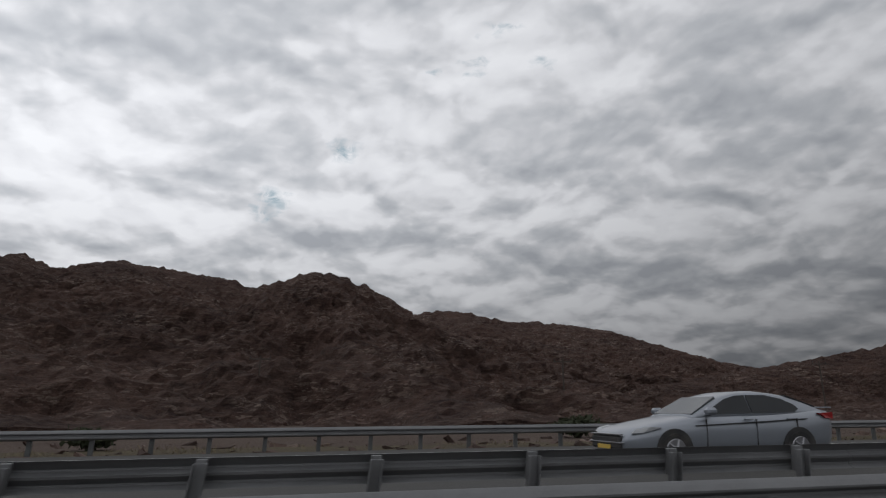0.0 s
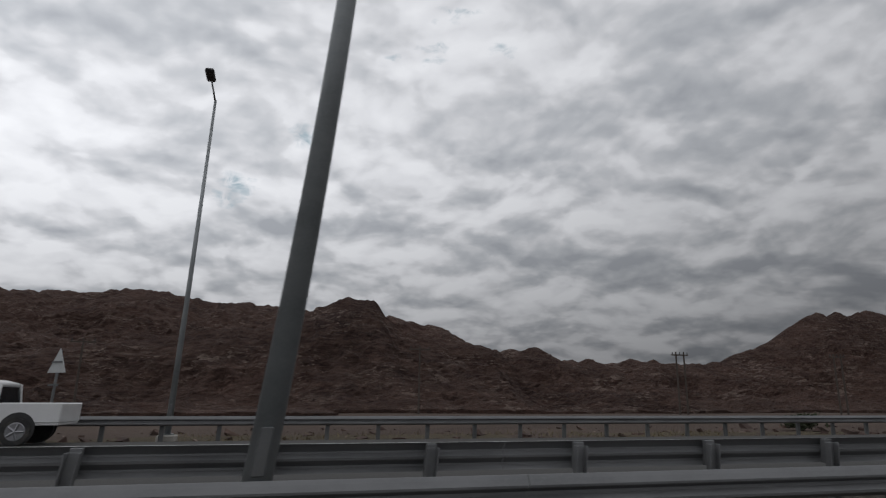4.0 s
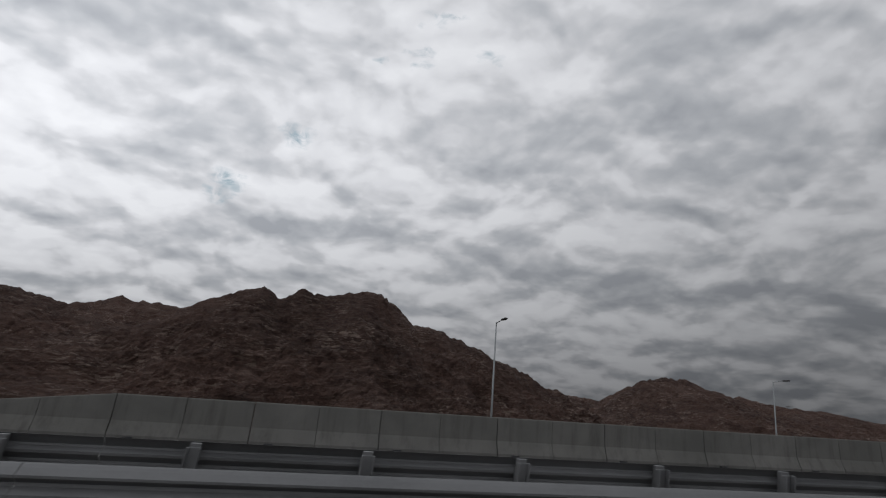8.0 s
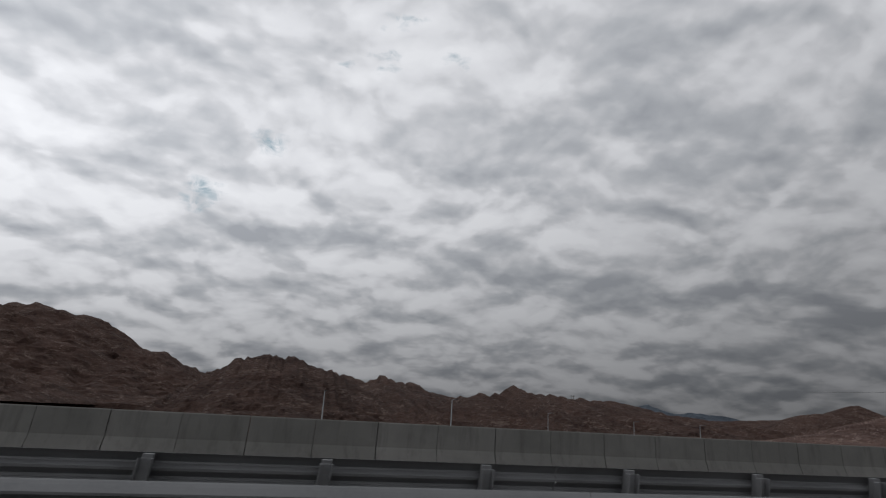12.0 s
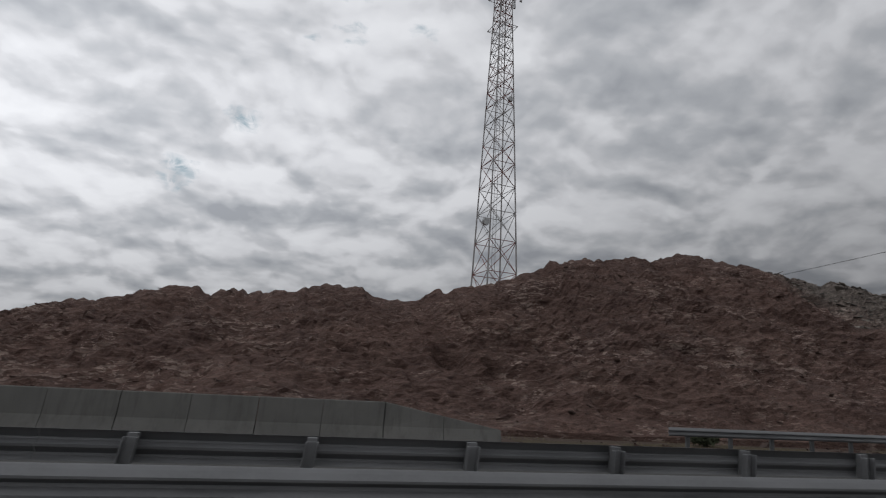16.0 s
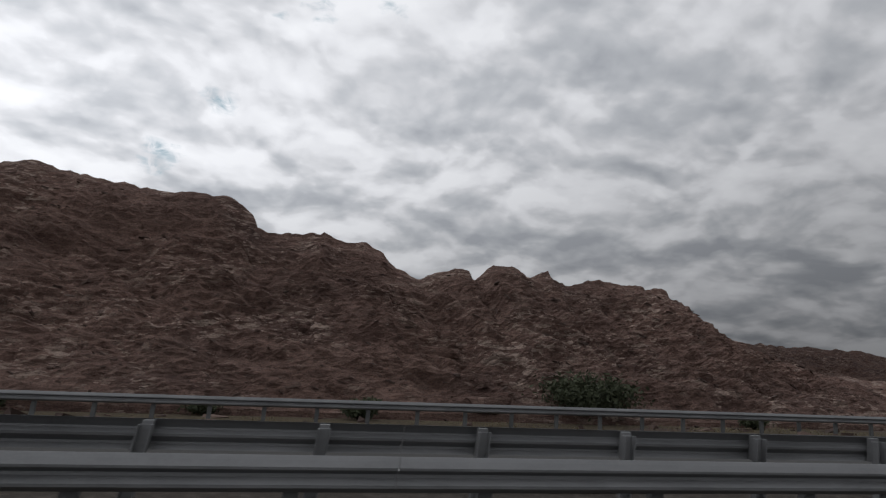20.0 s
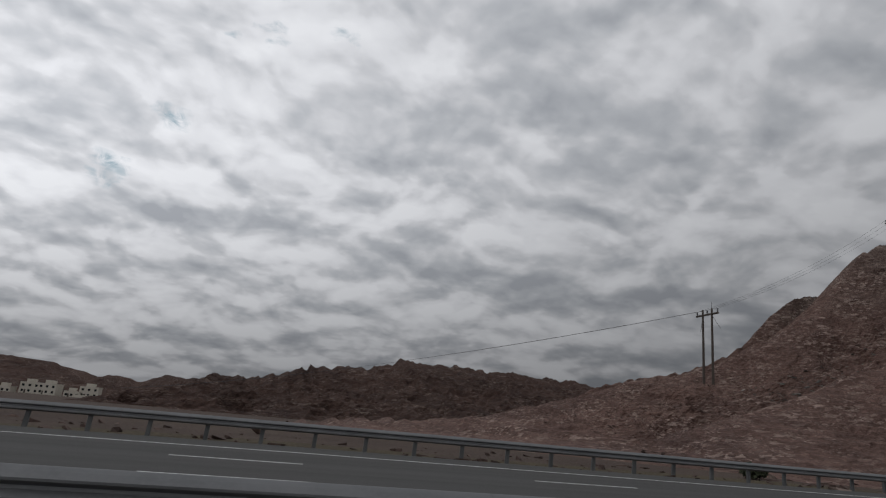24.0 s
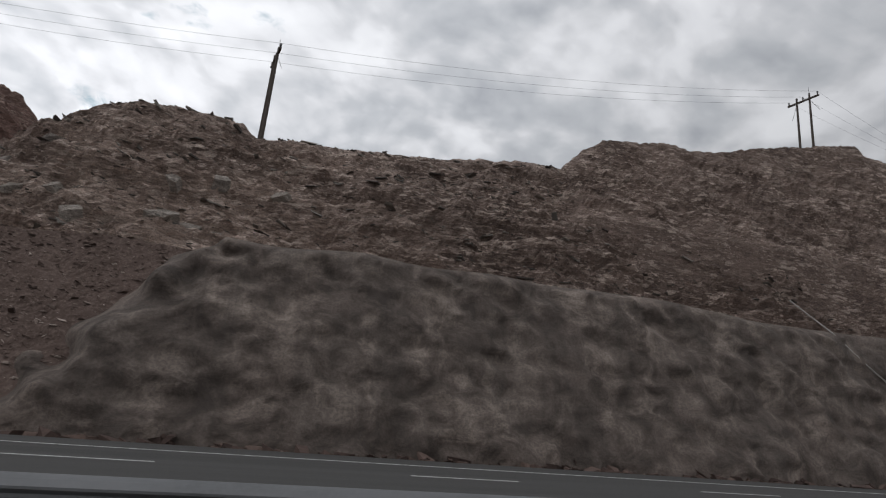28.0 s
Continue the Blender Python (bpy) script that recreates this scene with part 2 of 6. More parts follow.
def shotcrete_material():
    """Sprayed concrete: pale crests, brown blotches in the hollows, streaks that run down, a few rust-pink patches."""
    n = Nodes("sprayed_concrete")
    p = n.world_place()
    blotch = n.noise(n.world_place((0.8, 1, 1.0)), 0.85, 7, 0.6, 0.6)
    patch = n.noise(p, 0.28, 4, 0.55, 0.3)
    run = n.noise(n.world_place((1.0, 0.3, 0.10)), 0.55, 5, 0.6, 0.4)
    grit = n.noise(p, 9.0, 6, 0.65)
    col = n.ramp(blotch, (0.36, (0.066, 0.053, 0.045)), (0.47, (0.122, 0.098, 0.084)), (0.56, (0.180, 0.146, 0.125)), (0.66, (0.27, 0.222, 0.190)))
    col = n.mix(n.ramp(run, (0.42, 0.55), (0.58, 0.0)), col, (0.060, 0.050, 0.044))
    col = n.mix(n.ramp(patch, (0.56, 0.0), (0.70, 0.5)), col, (0.20, 0.158, 0.136))
    col = n.mix(n.ramp(grit, (0.40, 0.35), (0.56, 0.0)), col, (0.045, 0.037, 0.033))
    n.bump(n.math("ADD", blotch, n.math("MULTIPLY", grit, 0.25)), 0.7, 0.22)
    return n.done(col, 0.93, 0.0, 0.2)


def paint_material(name, col, rough=0.35, metal=0.0, dirt=0.25, coat=0.0, spec=0.5):
    n = Nodes(name)
    p = n.world_place()
    d = n.noise(p, 3.0, 6, 0.65)
    c = n.mix(n.ramp(d, (0.45, 0.0), (0.8, dirt)), col, (0.16, 0.14, 0.12))
    n.bsdf.inputs["Coat Weight"].default_value = coat
    return n.done(c, rough, metal, spec)


def glass_material(name, col, rough=0.05):
    n = Nodes(name)
    return n.done(n.mix(n.noise(n.world_place(), 4.0), col, tuple(c * 1.4 for c in col)), rough, 0.0, 0.35)


ASPHALT = asphalt_material()
SOIL = soil_material("gravel_plain", (0.064, 0.046, 0.039), (0.088, 0.066, 0.054), (0.13, 0.102, 0.084))
VERGE_SOIL = soil_material("dry_grassy_verge", (0.060, 0.048, 0.036), (0.082, 0.067, 0.045), (0.15, 0.125, 0.075))
SCREE_SOIL = soil_material("brown_scree", (0.084, 0.060, 0.051), (0.124, 0.090, 0.077), (0.195, 0.149, 0.127))
MEDIAN_SOIL = soil_material("median_soil", (0.06, 0.052, 0.046), (0.085, 0.074, 0.064), (0.13, 0.115, 0.1))
GALV = metal_material("galvanised_steel", (0.118, 0.120, 0.122), (0.178, 0.180, 0.183), 0.55, 0.3)
GALV_OLD = metal_material("weathered_steel", (0.085, 0.088, 0.09), (0.15, 0.152, 0.152), 0.62, 0.5)
POLE_STEEL = metal_material("pole_steel", (0.20, 0.215, 0.22), (0.29, 0.305, 0.31), 0.5, 0.35)
CONCRETE = concrete_material("barrier_concrete", (0.112, 0.110, 0.103), (0.165, 0.160, 0.150), (0.078, 0.075, 0.069))
CONCRETE_PALE = concrete_material("pale_concrete", (0.33, 0.315, 0.29), (0.40, 0.38, 0.35), (0.25, 0.235, 0.212))
CONCRETE_BROWN = concrete_material("brown_concrete", (0.15, 0.132, 0.122), (0.19, 0.168, 0.155), (0.11, 0.095, 0.086))
SHOTCRETE = shotcrete_material()
LINE_PAINT = paint_material("road_paint", (0.62, 0.62, 0.60), 0.7, 0.0, 0.6)
DARK_METAL = paint_material("dark_metal", (0.03, 0.03, 0.032), 0.5, 0.3, 0.2)
WOOD = paint_material("creosoted_wood", (0.055, 0.042, 0.034), 0.85, 0.0, 0.3)
MAST_RED = paint_material("mast_red_paint", (0.16, 0.035, 0.028), 0.6, 0.1, 0.4)
MAST_WHITE = paint_material("mast_white_paint", (0.30, 0.29, 0.285), 0.6, 0.1, 0.4)
WIRE = paint_material("cable_wire", (0.06, 0.06, 0.062), 0.6, 0.4, 0.1)
RUBBER = paint_material("tyre_rubber", (0.02, 0.02, 0.02), 0.85, 0.0, 0.4)
RIM = metal_material("alloy_rim", (0.20, 0.20, 0.21), (0.30, 0.30, 0.31), 0.4)
SILVER = paint_material("silver_paint", (0.22, 0.24, 0.27), 0.3, 0.35, 0.12, 0.6)
WHITE_CAR = paint_material("white_paint", (0.58, 0.58, 0.58), 0.3, 0.0, 0.12, 0.5)
BLACK_CAR = paint_material("black_paint", (0.006, 0.007, 0.009), 0.42, 0.0, 0.03, 0.0, 0.2)
CAR_GLASS = glass_material("tinted_glass", (0.010, 0.012, 0.014))
SCREEN_GLASS = glass_material("windscreen_glass", (0.05, 0.056, 0.06), 0.08)
LAMP_GLASS = glass_material("headlamp_glass", (0.35, 0.36, 0.37), 0.12)
TAIL_RED = glass_material("tail_lamp_red", (0.22, 0.012, 0.012), 0.15)
PLATE = paint_material("plate_yellow", (0.5, 0.34, 0.06), 0.5)
TRIM_BLACK = paint_material("black_trim", (0.018, 0.018, 0.019), 0.6)
SIGN_BACK = paint_material("sign_back_grey", (0.42, 0.43, 0.43), 0.5, 0.4, 0.3)
WHITEWASH = concrete_material("whitewashed_wall", (0.42, 0.39, 0.335), (0.50, 0.465, 0.40), (0.33, 0.30, 0.255))


def leaf_material(name, a, b):
    n = Nodes(name)
    g = n.add("ShaderNodeNewGeometry")
    return n.done(n.mix(g.outputs["Random Per Island"], a, b), 0.8, 0.0, 0.2)


LEAF = leaf_material("shrub_leaf", (0.030, 0.036, 0.020), (0.062, 0.070, 0.040))
DRY_GRASS = leaf_material("dry_grass", (0.10, 0.083, 0.048), (0.20, 0.165, 0.095))


# ---- small builders ----
def mesh_of(bm, name, smooth=False):
    me = bpy.data.meshes.new(name)
    bm.to_mesh(me)
    bm.free()
    if smooth:
        me.shade_smooth()
    return me


def part(name, bm, material, parent=None, label="", smooth=False):
    me = bm if isinstance(bm, bpy.types.Mesh) else mesh_of(bm, name, smooth)
    if not me.materials:
        me.materials.append(material)
    ob = new(name, me)
    ob.parent = parent
    if label:
        ob["label"] = label
    return ob


def base(name, m=None, label="", category="", group="", kind=""):
    ob = new(name)
    ob.empty_display_size = 0.2
    if m is not None:
        ob.matrix_world = m
    return tagged(ob, label, category, group, kind)


def box(bm, lo, hi, bevel=0.0):
    vs = bmesh.ops.create_cube(bm, size=1.0)["verts"]
    for v in vs:
        v.co = [lo[k] + (v.co[k] + 0.5) * (hi[k] - lo[k]) for k in range(3)]
    if bevel:
        es = list({e for v in vs for e in v.link_edges})
        bmesh.ops.bevel(bm, geom=es, offset=bevel, segments=1, affect="EDGES")


def tube(bm, a, b, r0, r1=None, sides=8):
    r1 = r0 if r1 is None else r1
    a, b = Vector(a), Vector(b)
    d = b - a
    q = Vector((0, 0, 1)).rotation_difference(d.normalized()).to_matrix().to_4x4()
    m = Matrix.Translation((a + b) / 2) @ q
    bmesh.ops.create_cone(bm, cap_ends=True, segments=sides, radius1=r0, radius2=max(r1, 1e-4), depth=d.length, matrix=m)


def prism(bm, profile, x0, x1):
    """Extrudes a closed (y, z) outline from x0 to x1."""
    a = [bm.verts.new((x0, y, z)) for y, z in profile]
    b = [bm.verts.new((x1, y, z)) for y, z in profile]
    k = len(profile)
    for i in range(k):
        bm.faces.new((a[i], a[(i + 1) % k], b[(i + 1) % k], b[i]))
    bm.faces.new(a[::-1])
    bm.faces.new(b)
    bmesh.ops.recalc_face_normals(bm, faces=bm.faces[:])


def sheet(name, xs, ys, zs, material, smooth=False):
    """A grid mesh from 2D arrays of coordinates (rows along the first axis)."""
    r, c = xs.shape
    co = np.stack([xs, ys, zs], -1).reshape(-1, 3)
    idx = np.arange(r * c).reshape(r, c)
    quads = np.stack([idx[:-1, :-1], idx[:-1, 1:], idx[1:, 1:], idx[1:, :-1]], -1).reshape(-1, 4)
    me = bpy.data.meshes.new(name)
    me.from_pydata(co.tolist(), [], quads.tolist())
    me.materials.append(material)
    if smooth:
        me.shade_smooth()
    return me


def pairs(text):
    return np.array([[float(v) for v in p.split(",")] for p in text.split()])


# ---- cloud layer over the whole place ----
CLOUD_X, CLOUD_R, CLOUD_H = 475.0, 4550.0, 1355.0


def cloud_material():
    """Stratocumulus seen from below; the texture lies on a flat layer, so that it closes up towards the rim."""
    n = Nodes("cloud_layer")
    g = n.add("ShaderNodeNewGeometry")
    sep = n.add("ShaderNodeSeparateXYZ")
    n.wire(g.outputs["Position"], sep.inputs[0])
    # direction from under the layer's middle, drawn together towards the rim
    away = n.add("ShaderNodeVectorMath", operation="SUBTRACT")
    n.wire(g.outputs["Position"], away.inputs[0])
    away.inputs[1].default_value = (CLOUD_X, 0, 0)
    unit = n.add("ShaderNodeVectorMath", operation="NORMALIZE")
    n.wire(away.outputs[0], unit.inputs[0])
    ud = n.add("ShaderNodeSeparateXYZ")
    n.wire(unit.outputs[0], ud.inputs[0])

    def layer(grow=1.0):
        k = n.math("DIVIDE", grow, n.math("ADD", ud.outputs[2], 0.30))
        c = n.add("ShaderNodeCombineXYZ")
        n.wire(n.math("MULTIPLY", ud.outputs[0], k), c.inputs[0])
        n.wire(n.math("MULTIPLY", ud.outputs[1], k), c.inputs[1])
        return c.outputs[0]

    def drift(v, scale, detail, by):
        """Pushes the coordinates about, so that outlines curl like cloud."""
        w = n.add("ShaderNodeTexNoise")
        n.wire(v, w.inputs["Vector"])
        w.inputs["Scale"].default_value = scale
        w.inputs["Detail"].default_value = detail
        w.inputs["Roughness"].default_value = 0.55
        c = n.add("ShaderNodeVectorMath", operation="SUBTRACT")
        n.wire(w.outputs["Color"], c.inputs[0])
        c.inputs[1].default_value = (0.5, 0.5, 0.5)
        m = n.add("ShaderNodeVectorMath", operation="MULTIPLY_ADD")
        n.wire(c.outputs[0], m.inputs[0])
        m.inputs[1].default_value = (by, by, 0.0)
        n.wire(v, m.inputs[2])
        return m.outputs[0]

    def billow(v, scale):
        c = n.add("ShaderNodeTexVoronoi")
        c.feature = "SMOOTH_F1"
        n.wire(v, c.inputs["Vector"])
        c.inputs["Scale"].default_value = scale
        c.inputs["Detail"].default_value = 3
        c.inputs["Roughness"].default_value = 0.5
        c.inputs["Smoothness"].default_value = 0.85
        return n.math("SUBTRACT", 1.0, c.outputs["Distance"])

    p = drift(layer(), 2.6, 5, 0.24)
    up = drift(layer(1.04), 2.6, 5, 0.24)
    heaps = billow(p, 4.2)
    lifted = billow(up, 4.2)
    mass = n.noise(p, 1.6, 5, 0.5)
    puffs = n.noise(p, 5.6, 7, 0.56)
    wisps = n.noise(p, 17.0, 5, 0.6)
    relief = n.math("MULTIPLY", n.math("SUBTRACT", heaps, lifted), 0.55)
    f = n.math("ADD", n.math("MULTIPLY", mass, 0.46), n.math("MULTIPLY", puffs, 0.42))
    f = n.math("ADD", f, n.math("MULTIPLY", n.math("SUBTRACT", wisps, 0.5), 0.07))
    f = n.math("ADD", f, n.math("MULTIPLY", n.math("SUBTRACT", heaps, 0.55), 0.25))
    f = n.math("ADD", f, relief)
    # heavier and thinner masses of cloud, by their direction
    side_on = n.add("ShaderNodeCombineXYZ")
    ahead = n.math("MAXIMUM", ud.outputs[1], 0.05)
    n.wire(n.math("DIVIDE", ud.outputs[0], ahead), side_on.inputs[0])
    n.wire(n.math("DIVIDE", ud.outputs[2], ahead), side_on.inputs[1])
    q = drift(side_on.outputs[0], 5.0, 5, 0.16)
    for gx, gz, rx, rz, depth in MASSES:
        d = n.add("ShaderNodeVectorMath", operation="SUBTRACT")
        n.wire(q, d.inputs[0])
        d.inputs[1].default_value = (gx, gz, 0)
        sc = n.add("ShaderNodeVectorMath", operation="MULTIPLY")
        n.wire(d.outputs[0], sc.inputs[0])
        sc.inputs[1].default_value = (1 / rx, 1 / rz, 0)
        ln = n.add("ShaderNodeVectorMath", operation="LENGTH")
        n.wire(sc.outputs[0], ln.inputs[0])
        r = n.add("ShaderNodeMapRange")
        r.interpolation_type = "SMOOTHSTEP"
        n.wire(ln.outputs["Value"], r.inputs[0])
        for i, v in enumerate((0.2, 1.7, -depth, 0.0)):
            r.inputs[i + 1].default_value = v
        f = n.math("ADD", f, r.outputs[0])
    col = n.ramp(f, (0.04, (0.43, 0.452, 0.495)), (0.20, (0.56, 0.582, 0.622)), (0.31, (0.69, 0.704, 0.742)), (0.39, (0.80, 0.814, 0.855)), (0.54, (0.895, 0.91, 0.95)))
    k = n.math("DIVIDE", CLOUD_H, n.math("ADD", sep.outputs[2], 60.0))
    flat = n.add("ShaderNodeCombineXYZ")
    n.wire(n.math("MULTIPLY", n.math("MULTIPLY", n.math("SUBTRACT", sep.outputs[0], CLOUD_X), k), 0.001), flat.inputs[0])
    n.wire(n.math("MULTIPLY", n.math("MULTIPLY", sep.outputs[1], k), 0.001), flat.inputs[1])
    p = flat.outputs[0]
    # thin places where blue shows through
    wig = n.add("ShaderNodeTexNoise")
    n.wire(p, wig.inputs["Vector"])
    wig.inputs["Scale"].default_value = 9.0
    wig.inputs["Detail"].default_value = 5
    wob = n.add("ShaderNodeVectorMath", operation="MULTIPLY_ADD")
    n.wire(wig.outputs["Color"], wob.inputs[0])
    wob.inputs[1].default_value = (0.22, 0.32, 0)
    n.wire(p, wob.inputs[2])
    gapped = None
    for gx, gy, rx, ry, depth in THIN:
        d = n.add("ShaderNodeVectorMath", operation="SUBTRACT")
        n.wire(wob.outputs[0], d.inputs[0])
        d.inputs[1].default_value = (gx + 0.11, gy + 0.16, 0)
        sc = n.add("ShaderNodeVectorMath", operation="MULTIPLY")
        n.wire(d.outputs[0], sc.inputs[0])
        sc.inputs[1].default_value = (1 / rx, 1 / ry, 0)
        ln = n.add("ShaderNodeVectorMath", operation="LENGTH")
        n.wire(sc.outputs[0], ln.inputs[0])
        w = n.ramp(ln.outputs["Value"], (0.1, depth), (1.0, 0.0))
        gapped = w if gapped is None else n.math("MAXIMUM", gapped, w)
    gapped = n.math("MULTIPLY", gapped, n.ramp(n.noise(side_on.outputs[0], 34.0, 5, 0.6, 0.8), (0.40, 0.0), (0.58, 1.0)))
    col = n.mix(gapped, col, (0.34, 0.45, 0.52))
    # brighter towards the hidden sun, greyer towards the far rim
    side = n.add("ShaderNodeMapRange")
    n.wire(sep.outputs[0], side.inputs[0])
    for i, v in enumerate((-1500.0, 3600.0, 1.08, 0.46)):
        side.inputs[i + 1].default_value = v
    low = n.add("ShaderNodeMapRange")
    n.wire(sep.outputs[2], low.inputs[0])
    for i, v in enumerate((150.0, 1300.0, 0.34, 1.0)):
        low.inputs[i + 1].default_value = v
    em = n.add("ShaderNodeEmission")
    n.wire(col, em.inputs[0])
    n.wire(n.math("MULTIPLY", n.math("MULTIPLY", side.outputs[0], low.outputs[0]), CLOUD_LIGHT), em.inputs[1])
    n.wire(em.outputs[0], n.t.nodes["Material Output"].inputs[0])
    return n.mat


CLOUD_LIGHT = 1.04
# direction (sideways and up for one ahead), half size, darkening
MASSES = ((0.93, 0.32, 0.17, 0.05, 0.16), (0.40, 0.26, 0.15, 0.05, 0.11), (-0.06, 0.27, 0.07, 0.02, 0.08), (-0.35, 0.48, 0.12, 0.05, 0.05), (0.70, 0.64, 0.15, 0.06, 0.03),
          (1.18, 0.71, 0.14, 0.09, 0.07), (0.08, 0.31, 0.12, 0.04, 0.05), (0.62, 0.21, 0.21, 0.03, 0.06), (1.07, 0.23, 0.16, 0.04, 0.13), (1.06, 0.39, 0.14, 0.05, 0.06),
          (-0.44, 0.36, 0.10, 0.08, -0.06), (-0.01, 0.45, 0.17, 0.07, -0.07), (0.51, 0.36, 0.08, 0.03, -0.08), (1.04, 0.66, 0.06, 0.05, -0.10), (0.29, 0.37, 0.07, 0.03, -0.06),
          (0.37, 0.71, 0.19, 0.07, -0.05), (-0.38, 0.26, 0.09, 0.03, -0.05))
# centre and half size in kilometres on the flat layer, strength
THIN = ((-.313, 2.951, .11, .18, .9), (-.749, 3.75, .12, .28, .9), (-.85, 4.07, .11, .24, .9), (.172, 1.792, .08, .06, .6), (.394, 1.971, .07, .06, .6), (-.019, 2.118, .06, .045, .55), (.125, 2.054, .06, .05, .55))


def cloud_layer():
    ang = np.linspace(0, 2 * np.pi, 97)
    rad = CLOUD_R * np.linspace(0, 1, 40) ** 0.8
    a, r = np.meshgrid(ang, rad)
    z = CLOUD_H * np.sqrt(np.maximum(1 - (r / CLOUD_R) ** 6, 0)) - 60 * (r / CLOUD_R) ** 12
    me = sheet("cloud_layer", CLOUD_X + r * np.cos(a), r * np.sin(a), z, cloud_material(), True)
    return tagged(new("backdrop_clouds", me), "grey and white broken overcast cloud layer", "sky", kind="structure")


cloud_layer()

# ---- lie of the road ----
def near_rail_dz(x):
    return np.interp(x, [0, 110, 250, 400, 520, 600, 640, 700, 770, 850, 900, 955], [-.05, -.05, .05, .04, 0, -.02, -.015, -.06, -.015, .07, .07, .02])


def second_rail_top(x):
    return np.interp(x, [0, 640, 700, 760, 785, 830, 900], [.94, .93, .88, .78, .70, .58, .55])


def far_rail_top(x):
    return .75 + np.interp(x, [0, 110, 540, 590, 640, 690, 760, 785, 815, 850, 900], [.11, .12, -.08, -.12, -.22, -.12, -.06, .05, .17, .09, .08])


def inner_edge(x):
    return second_rail_top(x) - .74


def outer_edge(x):
    return far_rail_top(x) - .75


def road_z(x, y):
    """Height of the opposite carriageway's surface."""
    a, b = inner_edge(x), outer_edge(x)
    mid = np.maximum(a, b) * 0.6 + 0.17 * (a > 0.1)
    return np.where(y < 12, a + (mid - a) * (y - 7.4) / 4.6, mid + (b - mid) * np.clip((y - 12) / 9.6, 0, 1))


def strip(name, label, x0, x1, step, ys, zfun, material, category):
    xs = np.arange(x0, x1 + step, step)
    gx, gy = np.meshgrid(xs, np.array(ys, float))
    ob = new(name, sheet(name, gx, gy, zfun(gx, gy), material))
    return tagged(ob, label, category, kind="structure")


def land_z(x, y):
    g = 0.25 * fbm(x * 0.02, y * 0.02, x * 0, 4, 3) * np.clip((y - 30) / 40, 0, 1)
    wadi = 7.5 * np.clip((x - 262) / 35, 0, 1) * np.clip((525 - x) / 45, 0, 1) * np.clip((y - 20) / 22, 0, 1)
    return outer_edge(x) - 0.1 + g - wadi - 0.011 * np.clip(y - 40, 0, 600)


strip("road_near", "grey asphalt carriageway under the moving camera", -420, 1420, 10, [-9, -3, 2, 4.6], lambda x, y: x * 0 - 0.02, ASPHALT, "road")
strip("median", "dark stony earth median strip between two guard rails", -420, 1420, 4, [4.6, 5.2, 6.0, 6.8, 7.4],
      lambda x, y: np.interp(y, [4.6, 5.2, 7.4], [0, 0, 1]) * inner_edge(x) - 0.03 + 0.03 * vnoise(x, y * 2, x * 0, 5), MEDIAN_SOIL, "median")
strip("road_far", "grey asphalt opposite carriageway with painted lines", -420, 1420, 4, [7.4, 9.5, 12, 14.5, 17, 19.5, 21.6], road_z, ASPHALT, "road")


def plain():
    xs = np.concatenate([np.linspace(-4200, -440, 14), np.arange(-420, 1421, 6), np.linspace(1440, 5100, 14)])
    ys = np.concatenate([np.linspace(21.6, 70, 20), np.linspace(76, 400, 30), np.linspace(450, 4500, 14)])
    gx, gy = np.meshgrid(xs, ys)
    me = sheet("ground", gx, gy, land_z(gx, gy), SOIL)
    tagged(new("ground", me), "brown stony gravel plain reaching the horizon", "ground", kind="structure")
    back = np.array([-4500.0, -300, -60, -9])
    gx, gy = np.meshgrid(xs, back)
    me = sheet("ground_behind", gx, gy, gx * 0 - 0.06, SOIL)
    tagged(new("ground_behind", me), "brown gravel ground beyond the road shoulder", "ground", kind="structure")


plain()
strip("verge", "narrow gravel verge with dry yellow grass beside the far rail", -420, 258, 4, [21.6, 22.6, 24.2, 26.2], lambda x, y: land_z(x, y) + .012 + .03 * vnoise(x * .7, y, x * 0, 8), VERGE_SOIL, "verge")
strip("verge_end", "narrow gravel verge with dry yellow grass below the slope", 548, 912, 4, [21.6, 22.6, 24.2, 25.6], lambda x, y: land_z(x, y) + .012 + .03 * vnoise(x * .7, y, x * 0, 8), VERGE_SOIL, "verge")

